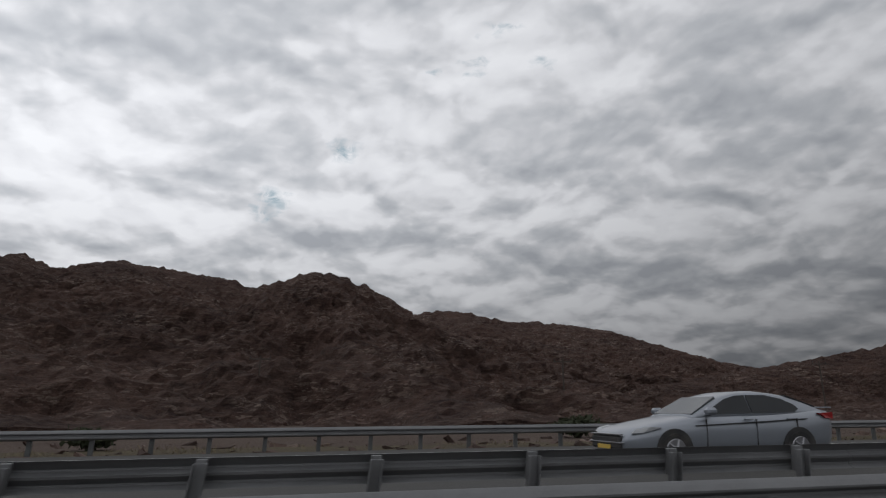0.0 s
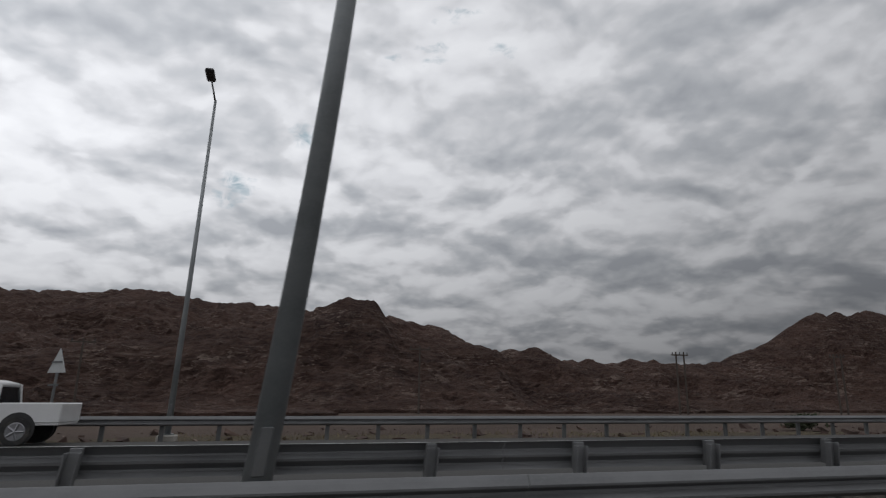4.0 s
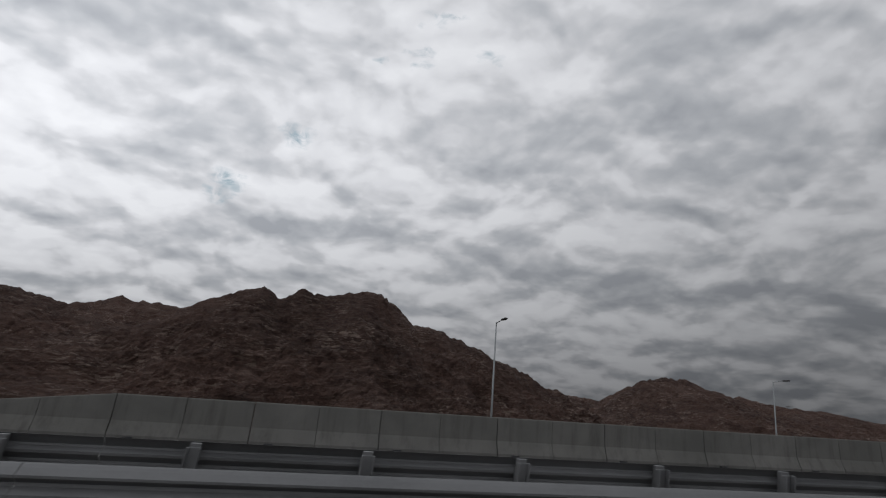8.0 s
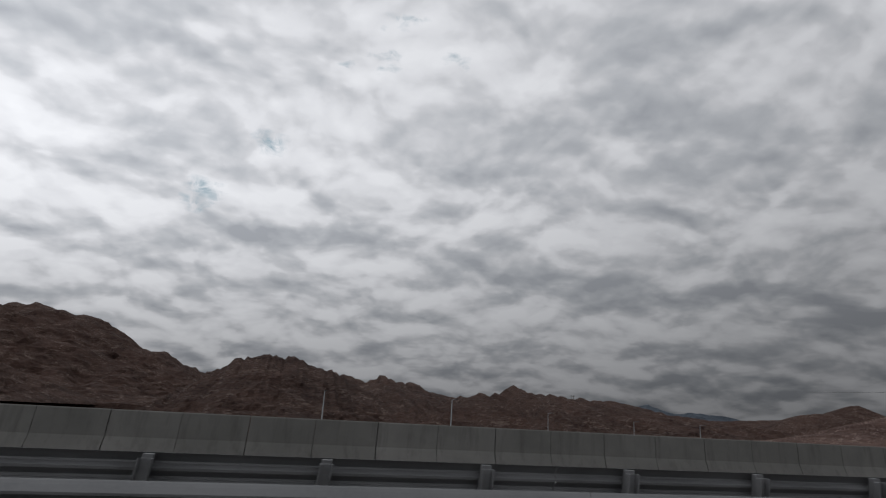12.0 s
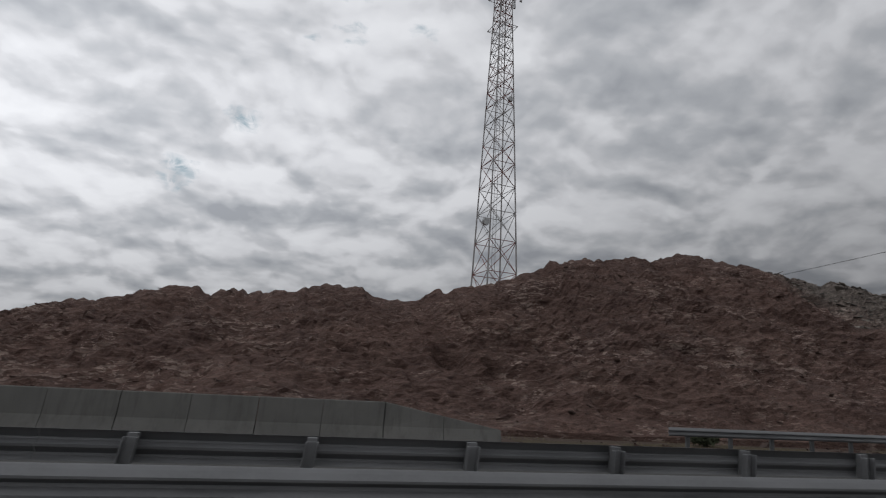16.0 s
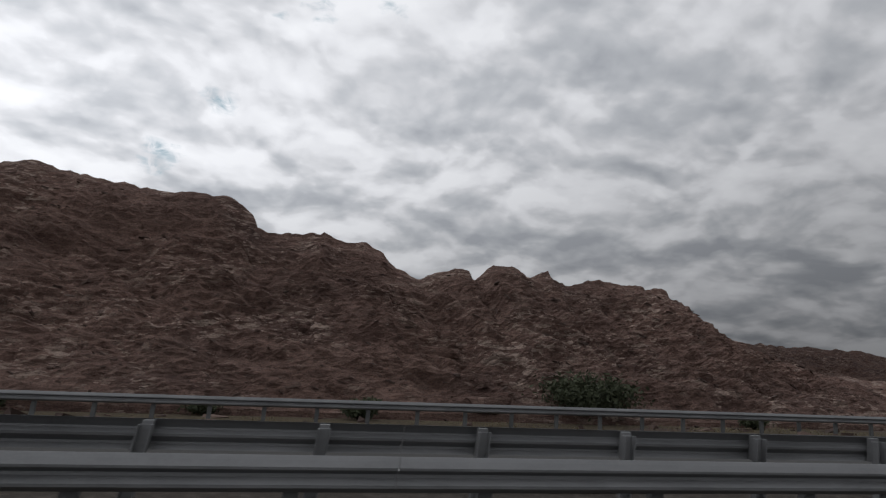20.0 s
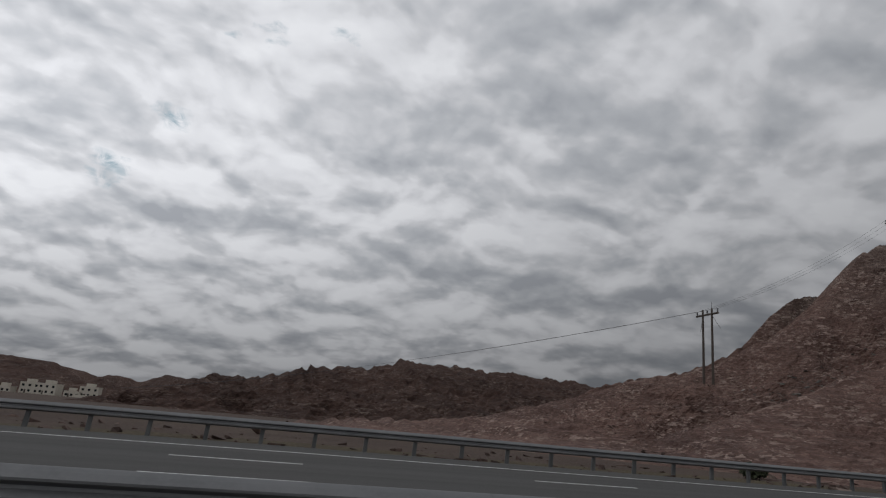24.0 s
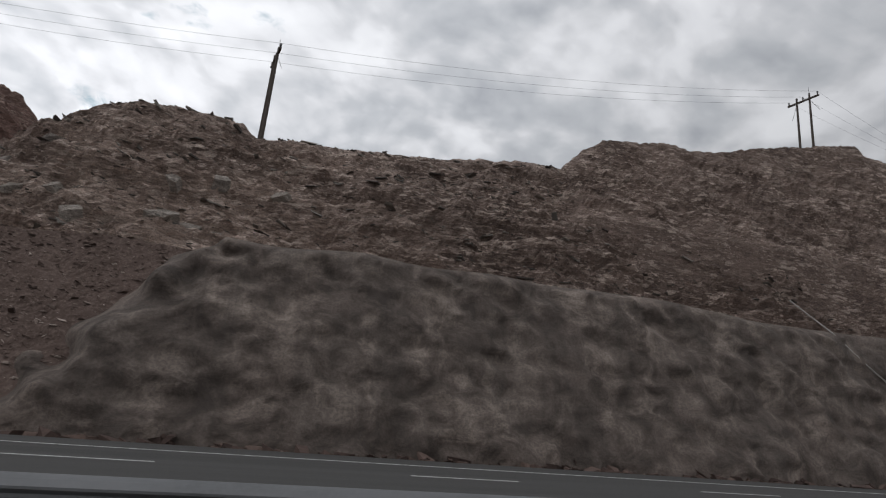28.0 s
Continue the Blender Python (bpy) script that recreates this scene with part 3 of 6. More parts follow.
# ---- hills ----
def hill(name, label, ridge, crest, foot, foot_z, section, back, step, rows, amp, size, seed, material, margin=12.0, jag=0.0, category="hill", calm=(0.0, 1.0), beds=0.0):
    """A rocky ridge: (x, height) along its crest, the crest's and the foot's distance from the road, the slope's section."""
    xs = np.arange(ridge[0, 0] - margin, ridge[-1, 0] + margin + step, step)
    top = np.interp(xs, ridge[:, 0], ridge[:, 1])
    ends = np.clip((xs - xs[0]) / margin, 0, 1) * np.clip((xs[-1] - xs) / margin, 0, 1)
    ends = ends ** 0.75
    top = foot_z + (top - foot_z) * ends
    if jag:
        top = top + jag * (0.55 * fbm(xs * 5 / size, xs * 0, xs * 0, 6, seed + 5, 0.68, True) - 0.4 + 0.35 * np.round(2 * vnoise(xs * 11 / size, xs * 0, xs * 0, seed + 6)) / 2)
    cy = np.interp(xs, crest[:, 0], crest[:, 1])
    fy = np.interp(xs, foot[:, 0], foot[:, 1])
    v = np.concatenate([np.linspace(0, 1, rows), 1 + np.linspace(0, 1, max(rows // 4, 5))[1:]])
    gx, gv = np.meshgrid(xs, v)
    front = np.minimum(gv, 1)
    u = np.clip(gv - 1, 0, 1)
    yy = np.interp(front, section[:, 0], section[:, 1])
    zz = np.interp(front, section[:, 0], section[:, 2])
    gy = fy + (cy - fy) * yy + back * u
    gz = foot_z - 9.0 * (front == 0) + (top - foot_z) * zz - (top - foot_z + 1.0) * u ** 1.3
    room = np.sqrt(np.clip(4 * front * (1 - front), 0, 1)) * (u == 0) + 0.35 * u
    room = np.maximum(room, 0.06)
    s = 1 / size
    tilt = gz + 0.3 * gx
    big = np.clip(fbm(gx * s, gy * s * 0.8, gz * s, 4, seed, 0.5, True) - 0.75, -1.6, 0.25)
    mid = fbm(gx * s * 3.1, gy * s * 3.1, tilt * s * 6, 4, seed + 50, 0.55, True) - 0.5
    blocks = np.round(3 * fbm(gx * s * 7, gy * s * 7, tilt * s * 16, 2, seed + 70, 0.5)) / 3
    fine = fbm(gx * s * 14, gy * s * 14, tilt * s * 30, 3, seed + 90, 0.6)
    crags = fbm(gx * s * 33, gy * s * 33, tilt * s * 50, 2, seed + 110, 0.6, True)
    d = amp * (0.55 * big + 0.20 * mid + 0.07 * blocks + 0.07 * fine + 0.05 * crags) * room * np.interp(front, [0, calm[0], calm[0] + 0.12, 1], [calm[1], calm[1], 1, 1])
    if beds:
        # ledges: hard beds stand out in long, thin, gently dipping bands
        lie = gz + 0.11 * gx + 0.5 * vnoise(gx * 0.08, gy * 0.08, gx * 0, seed + 8)
        band = vnoise(gx * 0.10, gy * 0.10, lie * 1.15, seed + 31) + 0.6 * vnoise(gx * 0.22, gy * 0.22, lie * 2.6, seed + 33)
        band = np.clip(band * 2.2, -0.7, 0.7) + 0.35 * vnoise(gx * 0.7, gy * 0.7, lie * 4.5, seed + 35)
        d = d + beds * band * room * np.interp(front, [0, calm[0], calm[0] + 0.06, 1], [calm[1], calm[1], 1, 1])
    limit = np.clip((top - foot_z) / 6, 0.1, 1)
    gy = gy - 0.75 * d * limit
    gz = gz + 0.65 * d * limit * (front > 0)
    gx = gx + 0.35 * step * vnoise(gx * 3, gy * 3, gz * 3, seed + 3) * (room > 0.07)
    # keep the slope under the line of sight to its crest
    eye_y = 0.0
    line = EYE + (top - EYE) * (gy - eye_y) / np.maximum(cy - eye_y, 1)
    gz = np.where(gv < 1, np.minimum(gz, line + 0.02 * (cy > 0)), gz)
    me = sheet(name, gx, gy, gz, material)
    tagged(new(name, me), label, category, kind="structure")
    return gx[:rows], gy[:rows], gz[:rows]


SLOPE = np.array([[0, 0, 0], [.2, .18, .10], [.5, .48, .38], [.8, .78, .74], [1, 1, 1]])
STEEP = np.array([[0, 0, 0], [.3, .28, .27], [.7, .68, .66], [.9, .89, .88], [1, 1, 1]])


def const(v):
    return np.array([[0.0, v]])


def ridge(text, scale=1.0):
    return pairs(text)


hill("hill_long_ridge", "long dark brown rocky ridge behind the gravel plain",
     ridge("-240,44 -200,50 -150,46 -120,49 -98.5,48.6 -92.8,52.5 -77.4,47.2 -71.7,49.4 -61.5,51.7 -21.8,42.8 -18,40.4 0.8,45.7 9.9,44.6 19.2,41.1 31.9,34.2 33.4,31 45,26 60,21 80,16 100,12"),
     pairs("-60,221 0,200 33,197 120,190 200,190"), pairs("-60,48 60,55 110,70"), 0.0, SLOPE, 60, 0.7, 120, 7.0, 26.0, 11, ROCK_FAR, 40, 0.9)
hill("hill_rear_ridge", "long even brown ridge rising behind the nearer hills",
     ridge("-40,44 20,47 44,46 61,48.5 78,48.3 90,45.2 105,44 113,44.8 131,42.8 148,41.5 161,38.5 176,35 186,31.5 200,27.5 215,24.5 240,22 280,16"),
     const(290), const(150), 0.3, SLOPE, 80, 1.0, 100, 7.0, 30.0, 17, ROCK_FAR, 40, 0.9)
hill("hill_dome", "dark brown rocky hill with a rounded dome top",
     ridge("60,4 90,9 105,11 121.1,13.5 132.4,15 140.1,19.1 144.4,20.7 149.6,20.3 151.8,17 158,14.8 162.4,12.6 168.3,12.5 175,11.1 182.7,11.9 188.1,9.7 193.9,9.8 198.8,8.4 203.5,10 215,9.2 235,9.5"),
     const(117), pairs("40,95 150,82 250,86"), 0.0, SLOPE, 30, 0.6, 70, 3.0, 16.0, 23, ROCK_FAR, 30, 0.45)
hill("hill_distant_massif", "large distant brown mountain massif",
     ridge("60,54 114,63.9 136,69.9 171,66.4 210,69 234,64.5 250,62.5 262,58 275,52.5 292,42 304,40 331,29 362,22 385,24 405,33 426,35.5 465.2,25 520,16"),
     const(500), const(300), 0.3, SLOPE, 150, 3.0, 70, 14.0, 60.0, 31, ROCK_FAR, 100, 2.0)
hill("hill_twin_peak", "dark brown rocky hill with twin crags on top",
     ridge("222,8 232.1,11.4 241.2,14 250,18.6 260.7,23.2 264,20.9 267.8,24 273.3,23.1 282.7,25.1 287.9,23.3 292.4,19.4 300.3,18.3 310,15 322,10.8 326.8,8.4 333,6.7 340,2.5"),
     pairs("250,122 286,130 323,137"), pairs("220,75 280,72 340,100"), -7.0, SLOPE, 40, 0.55, 100, 4.0, 18.0, 41, ROCK_FAR, 14, 0.6)
hill("hill_small_double", "small brown rocky hill with a double top",
     ridge("364.8,2 376,9 387.3,16.6 393.2,17.2 402.1,17.7 412.3,14.4 421.6,10.6 430.9,6 450,7 466,8 487,3"),
     const(193), const(110), -8.0, SLOPE, 40, 0.9, 60, 4.0, 20.0, 53, ROCK_FAR, 10, 1.3)
hill("hill_serrated_ridge", "low serrated brown ridge in the distance",
     ridge("392,1 411.4,4 420.5,7 427.8,10 438.8,18.7 448.3,20.1 452,17.4 458.7,17.7 470,13.5 480,10.8 489.8,14.4 500,13.2 511.5,19.3 520.5,16.4 563.7,15.2 582.9,11.9 592.5,5.7 612.3,4.5 629.3,5.2 653.7,4.4 664,1"),
     const(300), const(170), -8.0, SLOPE, 60, 1.4, 60, 5.0, 30.0, 61, ROCK_FAR, 8, 1.7)
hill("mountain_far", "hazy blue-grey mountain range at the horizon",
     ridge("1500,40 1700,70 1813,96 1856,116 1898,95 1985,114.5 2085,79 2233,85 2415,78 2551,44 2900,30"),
     const(2600), const(2200), 0.0, SLOPE, 300, 16, 30, 30.0, 240.0, 71, ROCK_HAZE_TINT, 200, 5.0, "mountain")
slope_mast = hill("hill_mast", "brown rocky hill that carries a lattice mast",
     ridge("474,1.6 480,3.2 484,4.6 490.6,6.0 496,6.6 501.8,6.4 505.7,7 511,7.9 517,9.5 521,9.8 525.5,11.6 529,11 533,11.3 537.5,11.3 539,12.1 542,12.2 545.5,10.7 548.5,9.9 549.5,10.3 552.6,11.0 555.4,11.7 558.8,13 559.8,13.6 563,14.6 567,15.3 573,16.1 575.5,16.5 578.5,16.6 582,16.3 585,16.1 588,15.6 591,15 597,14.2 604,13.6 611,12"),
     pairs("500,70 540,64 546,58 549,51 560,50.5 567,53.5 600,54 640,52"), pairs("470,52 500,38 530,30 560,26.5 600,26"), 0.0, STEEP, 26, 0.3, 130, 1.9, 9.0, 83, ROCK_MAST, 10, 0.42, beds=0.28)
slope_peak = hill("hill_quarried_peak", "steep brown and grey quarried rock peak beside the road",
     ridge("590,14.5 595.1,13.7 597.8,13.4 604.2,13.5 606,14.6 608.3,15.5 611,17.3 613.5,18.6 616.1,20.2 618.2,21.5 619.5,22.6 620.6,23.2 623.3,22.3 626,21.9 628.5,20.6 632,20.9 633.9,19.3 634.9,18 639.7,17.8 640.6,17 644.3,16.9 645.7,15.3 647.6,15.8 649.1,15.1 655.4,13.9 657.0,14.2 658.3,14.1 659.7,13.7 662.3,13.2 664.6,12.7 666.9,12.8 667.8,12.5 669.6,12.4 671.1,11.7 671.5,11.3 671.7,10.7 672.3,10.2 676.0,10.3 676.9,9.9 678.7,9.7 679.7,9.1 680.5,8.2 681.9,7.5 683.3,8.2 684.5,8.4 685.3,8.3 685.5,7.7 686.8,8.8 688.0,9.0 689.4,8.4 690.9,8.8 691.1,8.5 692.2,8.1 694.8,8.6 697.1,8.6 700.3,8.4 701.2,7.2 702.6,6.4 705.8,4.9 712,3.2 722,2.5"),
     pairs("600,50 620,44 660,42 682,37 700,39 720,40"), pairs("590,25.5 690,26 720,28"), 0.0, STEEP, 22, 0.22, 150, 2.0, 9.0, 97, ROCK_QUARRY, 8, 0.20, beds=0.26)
hill("hill_background_ridge", "broad brown ridge in the background",
     ridge("774,4 782,8 792.6,11.2 802.2,11.2 814.2,13.6 825,16.8 834,19.5 844.5,19.8 856.8,21.2 866.9,25.7 882.1,24.1 896.1,25.5 910.6,24.3 946.4,24.2 971.3,20.5 1000.4,20.8 1049.7,17.9 1120,20 1200,14"),
     const(261), const(140), -1.9, SLOPE, 60, 1.1, 80, 6.0, 26.0, 103, ROCK_FAR, 8, 1.5)
hill("hill_tail", "low dark brown spur at the end of the quarried ridge",
     ridge("690,8 700,9.5 712,8.2 722,7 735,4.4 748,1.2"), const(100), const(60), -0.8, SLOPE, 30, 0.5, 50, 1.8, 10.0, 107, ROCK_FAR, 10, 0.3)
hill("hill_town_ridge", "low distant ridge behind a small town",
     ridge("470,30 530,26 561.7,22.6 600.4,22.6 628.6,21.4 668.3,12.6 687.5,14.9 703,10.8 721.7,19.2 763.2,16.3 800,17.5 850,14 950,20 1050,18"),
     const(600), const(480), -5.4, SLOPE, 100, 3.0, 40, 7.0, 50.0, 113, ROCK_FAR, 60, 0.8)
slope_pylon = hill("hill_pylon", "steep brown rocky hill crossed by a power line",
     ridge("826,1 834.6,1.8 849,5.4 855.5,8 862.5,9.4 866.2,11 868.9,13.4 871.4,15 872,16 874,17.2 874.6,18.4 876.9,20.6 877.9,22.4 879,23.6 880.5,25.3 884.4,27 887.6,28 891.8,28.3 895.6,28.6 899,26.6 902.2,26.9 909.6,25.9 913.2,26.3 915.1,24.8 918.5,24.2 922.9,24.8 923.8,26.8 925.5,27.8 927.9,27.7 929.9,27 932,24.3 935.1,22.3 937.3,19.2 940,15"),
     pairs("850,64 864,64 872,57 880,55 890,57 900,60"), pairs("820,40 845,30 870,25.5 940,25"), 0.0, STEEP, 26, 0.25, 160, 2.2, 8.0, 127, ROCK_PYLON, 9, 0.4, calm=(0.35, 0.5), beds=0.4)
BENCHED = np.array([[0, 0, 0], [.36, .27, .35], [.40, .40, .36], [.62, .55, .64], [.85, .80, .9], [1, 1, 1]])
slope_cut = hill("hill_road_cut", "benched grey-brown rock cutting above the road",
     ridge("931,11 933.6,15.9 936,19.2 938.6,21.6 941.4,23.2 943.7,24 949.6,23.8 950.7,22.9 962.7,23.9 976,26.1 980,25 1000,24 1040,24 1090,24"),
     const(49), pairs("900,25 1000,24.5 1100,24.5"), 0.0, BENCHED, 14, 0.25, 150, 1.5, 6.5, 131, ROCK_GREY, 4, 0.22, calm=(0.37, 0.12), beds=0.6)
hill("hill_dark_outcrop", "dark rounded rock outcrop on the plateau",
     ridge("976,22 976.5,23.9 978.5,26 980.8,27.5 988.3,28.8 990.3,28.5 995.1,29.6 998,30.7 1012.4,34.3 1014,33.3 1025,33 1060,34"),
     const(44), const(37), 17.0, SLOPE, 12, 0.25, 50, 1.2, 5.0, 137, ROCK_GREY, 2, 0.15, beds=0.4)
slope_spoil = hill("hill_spoil_mound", "low mound of grey-brown quarry spoil beside the road",
     ridge("850,3.5 858,6.2 863,8.5 869,10.2 873,10.2 877,11.8 880,12 890,11 905,9 915,7"),
     const(42), const(25.2), 0.0, SLOPE, 16, 0.3, 70, 1.4, 7.0, 139, ROCK_PYLON, 8, 0.2)
hill("hill_knob", "distant brown hill with a rounded knob",
     ridge("813.6,4.8 841.5,14.4 851.0,17.4 860.7,21.3 892.2,24.4 912.4,31.6 926.2,33.4 944.3,28.0 954.1,24.3 1010,24 1060,10"), const(490), const(400), -4.0, SLOPE, 100, 1.6, 60, 6.0, 34.0, 149, ROCK_FAR, 12, 0.7)
hill("hill_shoulder", "brown rocky shoulder behind the power line hill",
     ridge("852,7 858,8.6 864,9.8 870,12.4 874,15 876,17.2 880.6,21.3 884,22.5 890,23 896,22"),
     const(67), const(59), 0.0, STEEP, 14, 0.3, 50, 1.6, 7.0, 151, ROCK_PYLON, 8, 0.3)


# ---- guard rails ----
BAY = 1.8
BAYS = 6
W_FRONT = [(0.0, .44), (-.03, .455), (-.083, .488), (-.085, .515), (-.015, .572), (-.01, .60), (-.083, .640), (-.085, .662), (-.04, .715), (-.012, .742), (0.0, .75)]
W_OUTLINE = W_FRONT + [(y + .014, z) for y, z in W_FRONT[::-1]]


def rail_section(label, post_steel=None, bays=BAYS):
    """Six bays of W-beam rail on C-posts, traffic side towards -y, standing on z = 0."""
    rail = base("guard_rail", None, label, "guard rail", "steel guard rails")
    bm = bmesh.new()
    prism(bm, W_OUTLINE, 0.004, bays * BAY - .004)
    part("beam", bm, GALV, rail)
    bm = bmesh.new()
    box(bm, (-.07, .10, -.5), (.07, .115, .70), .004)
    box(bm, (-.07, .115, -.5), (-.055, .20, .70), .004)
    box(bm, (.055, .115, -.5), (.07, .20, .70), .004)
    box(bm, (-.055, .014, .44), (.055, .10, .74), .006)
    shape = mesh_of(bm, "post")
    for k in range(bays):
        part("post", shape, post_steel or GALV_OLD, rail).location = (BAY * (k + .5), 0, 0)
    return rail


def rail_line(first, x0, x1, y, top, flip=False, gaps=()):
    """Lays sections end to end along the road, following the height of the rail's top edge."""
    used = False
    x = x0
    while x < x1:
        if not any(a < x < b for a, b in gaps):
            z0, z1 = float(top(x)) - .75, float(top(x + BAYS * BAY)) - .75
            pitch = -math.degrees(math.atan2(z1 - z0, BAYS * BAY))
            yy = float(y(x)) if callable(y) else y
            yaw = math.degrees(math.atan2(float(y(x + BAYS * BAY)) - yy, BAYS * BAY)) if callable(y) else 0.0
            m = pose(x + BAYS * BAY, yy, z1, 0, -pitch, 180) if flip else pose(x, yy, z0, 0, pitch, yaw)
            if used:
                copy_thing(first, m)
            else:
                first.matrix_basis = m
                used = True
        x += BAYS * BAY


rail_line(rail_section("weathered galvanised steel guard rail beside the fast lane"), -79.2, 1040, 5.8, lambda x: .75 + near_rail_dz(x))
rail_line(rail_section("galvanised guard rail seen from its post side in the median", GALV), -79.0, 1040, 7.1, second_rail_top, True)
rail_line(rail_section("galvanised guard rail along the far road shoulder"), -194.4, 240, 22.5, far_rail_top)
rail_line(rail_section("galvanised guard rail on the shoulder below the hill"), 552.3, 605, 20.6, lambda x: far_rail_top(x) + .08)
rail_line(rail_section("galvanised guard rail at the foot of the rock slope"), 594.4, 910, lambda x: np.interp(x, [597, 640], [23.6, 22.5]), lambda x: far_rail_top(x))
rail_end = rail_section("turned-down end of the guard rail below the scree", None, 2)
rail_end.matrix_basis = pose(918.3, 22.5, float(far_rail_top(918)) - .75, 0, 9.0, 16)


# ---- lamp posts ----
def lamp_post(label, height, r0, r1, arms, reach):
    post = base("street_lamp", None, label, "street lamp", "road lamp posts")
    bm = bmesh.new()
    tube(bm, (0, 0, 0), (0, 0, height), r0, r1, 12)
    part("pole", bm, POLE_STEEL, post, smooth=True)
    bm = bmesh.new()
    box(bm, (-.3, -.3, -.4), (.3, .3, .12), .03)
    part("plinth", bm, CONCRETE_PALE, post, "pale concrete plinth")
    bm = bmesh.new()
    tube(bm, (0, 0, .1), (0, 0, .16), r0 * 1.9, r0 * 1.9, 12)
    part("base_flange", bm, POLE_STEEL, post)
    bm = bmesh.new()
    box(bm, (-.06, -r0 - .012, .6), (.06, -r0 + .02, 1.05), .01)
    part("service_hatch", bm, GALV_OLD, post)
    for s in arms:
        bm = bmesh.new()
        tube(bm, (0, 0, height - .06), (0, s * reach * .8, height + .02), r1 * .75, r1 * .55, 8)
        part("arm", bm, POLE_STEEL, post)
        bm = bmesh.new()
        box(bm, (-.16, min(s * reach * .75, s * (reach + .35)), height - .05), (.16, max(s * reach * .75, s * (reach + .35)), height + .08), .05)
        part("lamp_head", bm, DARK_METAL, post, "dark grey lamp head")
    return post


median_lamp = lamp_post("tall tapered grey steel lamp post in the median", 14.0, .145, .075, (-1, 1), 1.6)
median_lamp.matrix_basis = pose(34.8, 6.4, .1)
for k, x in enumerate((-15.0, 84.5, 134.3, 185.2, 233.35, 283.4, 332.65, 383.0, 433.0, 483.0, 532.6, 582.3, 632.2, 684.0, 735.0, 786.4, 837.3, 889.7, 939.8, 990.0)):
    copy_thing(median_lamp, pose(x, 6.4, .1))
side_lamp = lamp_post("slim grey steel lamp post with a single arm", 11.6, .11, .05, (-1,), 2.0)
side_lamp.matrix_basis = pose(31.3, 23.2, 0.1) @ Matrix.Diagonal((1, 1, 1.09, 1))
for x, y, z in ((-18, 23.2, .1), (81.2, 23.2, .1), (130.6, 23.2, .1), (170, 25, .1), (209.2, 27.8, 0), (248, 38.2, -1.6), (283.8, 47, -4.0), (319.7, 58, -5.8), (356.5, 70, -6.4), (407.4, 79, -6.6), (423, 76, -6.8), (451, 112, -7.1), (480, 131, -7.6), (495, 128, -7.6)):
    copy_thing(side_lamp, pose(x, y, z) @ Matrix.Diagonal((1, 1, .84 if x > 400 else .86 if x == 209.2 else .93 if x == 170 else 1.0, 1)))


# ---- concrete barriers ----
def jersey(bm, x0, x1, h, w=.30, top0=None, top1=None):
    prof = [(-w, 0), (-w, .09), (-w * .5, .42), (-w * .33, h - .02), (-w * .27, h), (w * .27, h), (w * .33, h - .02), (w * .5, .42), (w, .09), (w, 0)]
    prism(bm, prof, x0, x1)
    if top0 is not None:
        for v in bm.verts:
            if v.co.z > .5:
                f = (v.co.x - x0) / (x1 - x0)
                v.co.z = v.co.z / h * (top0 + (top1 - top0) * f)


def barrier_unit(label, h, top0, top1, length=3.3):
    unit = base("concrete_barrier", None, label, "concrete barrier", "bridge parapet units")
    for a, b in ((.012, length / 2 - .006), (length / 2 + .006, length - .012)):
        bm = bmesh.new()
        f = lambda x: top0 + (top1 - top0) * x / length
        jersey(bm, a, b, h, .30, f(a), f(b))
        part("concrete_panel", bm, CONCRETE, unit)
    bm = bmesh.new()
    box(bm, (.4, -.37, 0.0), (.62, -.30, .07), .01)
    part("drain_outlet", bm, DARK_METAL, unit, "dark drain outlet")
    return unit


PARAPET_Y = 17.0


def parapet_foot(x):
    return float(np.interp(x, [263, 300, 420, 540], [.28, .30, .18, .18]))


full = barrier_unit("grey stained concrete parapet unit with a sloping foot", 1.05, 1.05, 1.05)
rising = barrier_unit("end unit of the concrete parapet rising from low", 1.05, .32, .66)
rising_more = barrier_unit("second end unit of the concrete parapet, still rising", 1.05, .66, 1.05)
falling = barrier_unit("end unit of the concrete parapet tapering down", 1.05, 1.05, .42)
rising.matrix_basis = pose(257.6, PARAPET_Y, parapet_foot(258))
rising_more.matrix_basis = pose(260.9, PARAPET_Y, parapet_foot(261))
falling.matrix_basis = pose(541.4, PARAPET_Y, parapet_foot(541))
x, first = 264.2, True
while x < 541.0:
    if first:
        full.matrix_basis = pose(x, PARAPET_Y, parapet_foot(x))
        first = False
    elif not 430.5 < x < 452:
        copy_thing(full, pose(x, PARAPET_Y, parapet_foot(x)))
    x += 3.3


def low_wall_unit():
    wall = base("parapet_wall", None, "pale concrete low wall carrying a steel handrail", "parapet wall", "low parapet walls")
    bm = bmesh.new()
    box(bm, (0.01, -.15, 0), (3.28, .15, .78), .015)
    part("wall_panel", bm, CONCRETE_PALE, wall)
    bm = bmesh.new()
    tube(bm, (0, 0, 1.0), (3.3, 0, 1.0), .05, None, 8)
    part("handrail", bm, GALV, wall, "grey steel handrail")
    for x in (.5, 2.8):
        bm = bmesh.new()
        tube(bm, (x, 0, .76), (x, 0, 1.0), .03, None, 8)
        part("rail_post", bm, GALV, wall)
    return wall


low_wall = low_wall_unit()
low_wall.matrix_basis = pose(432.5, PARAPET_Y + .8, .15)
for k in range(1, 6):
    copy_thing(low_wall, pose(432.5 + 3.3 * k, PARAPET_Y + .8, .15))


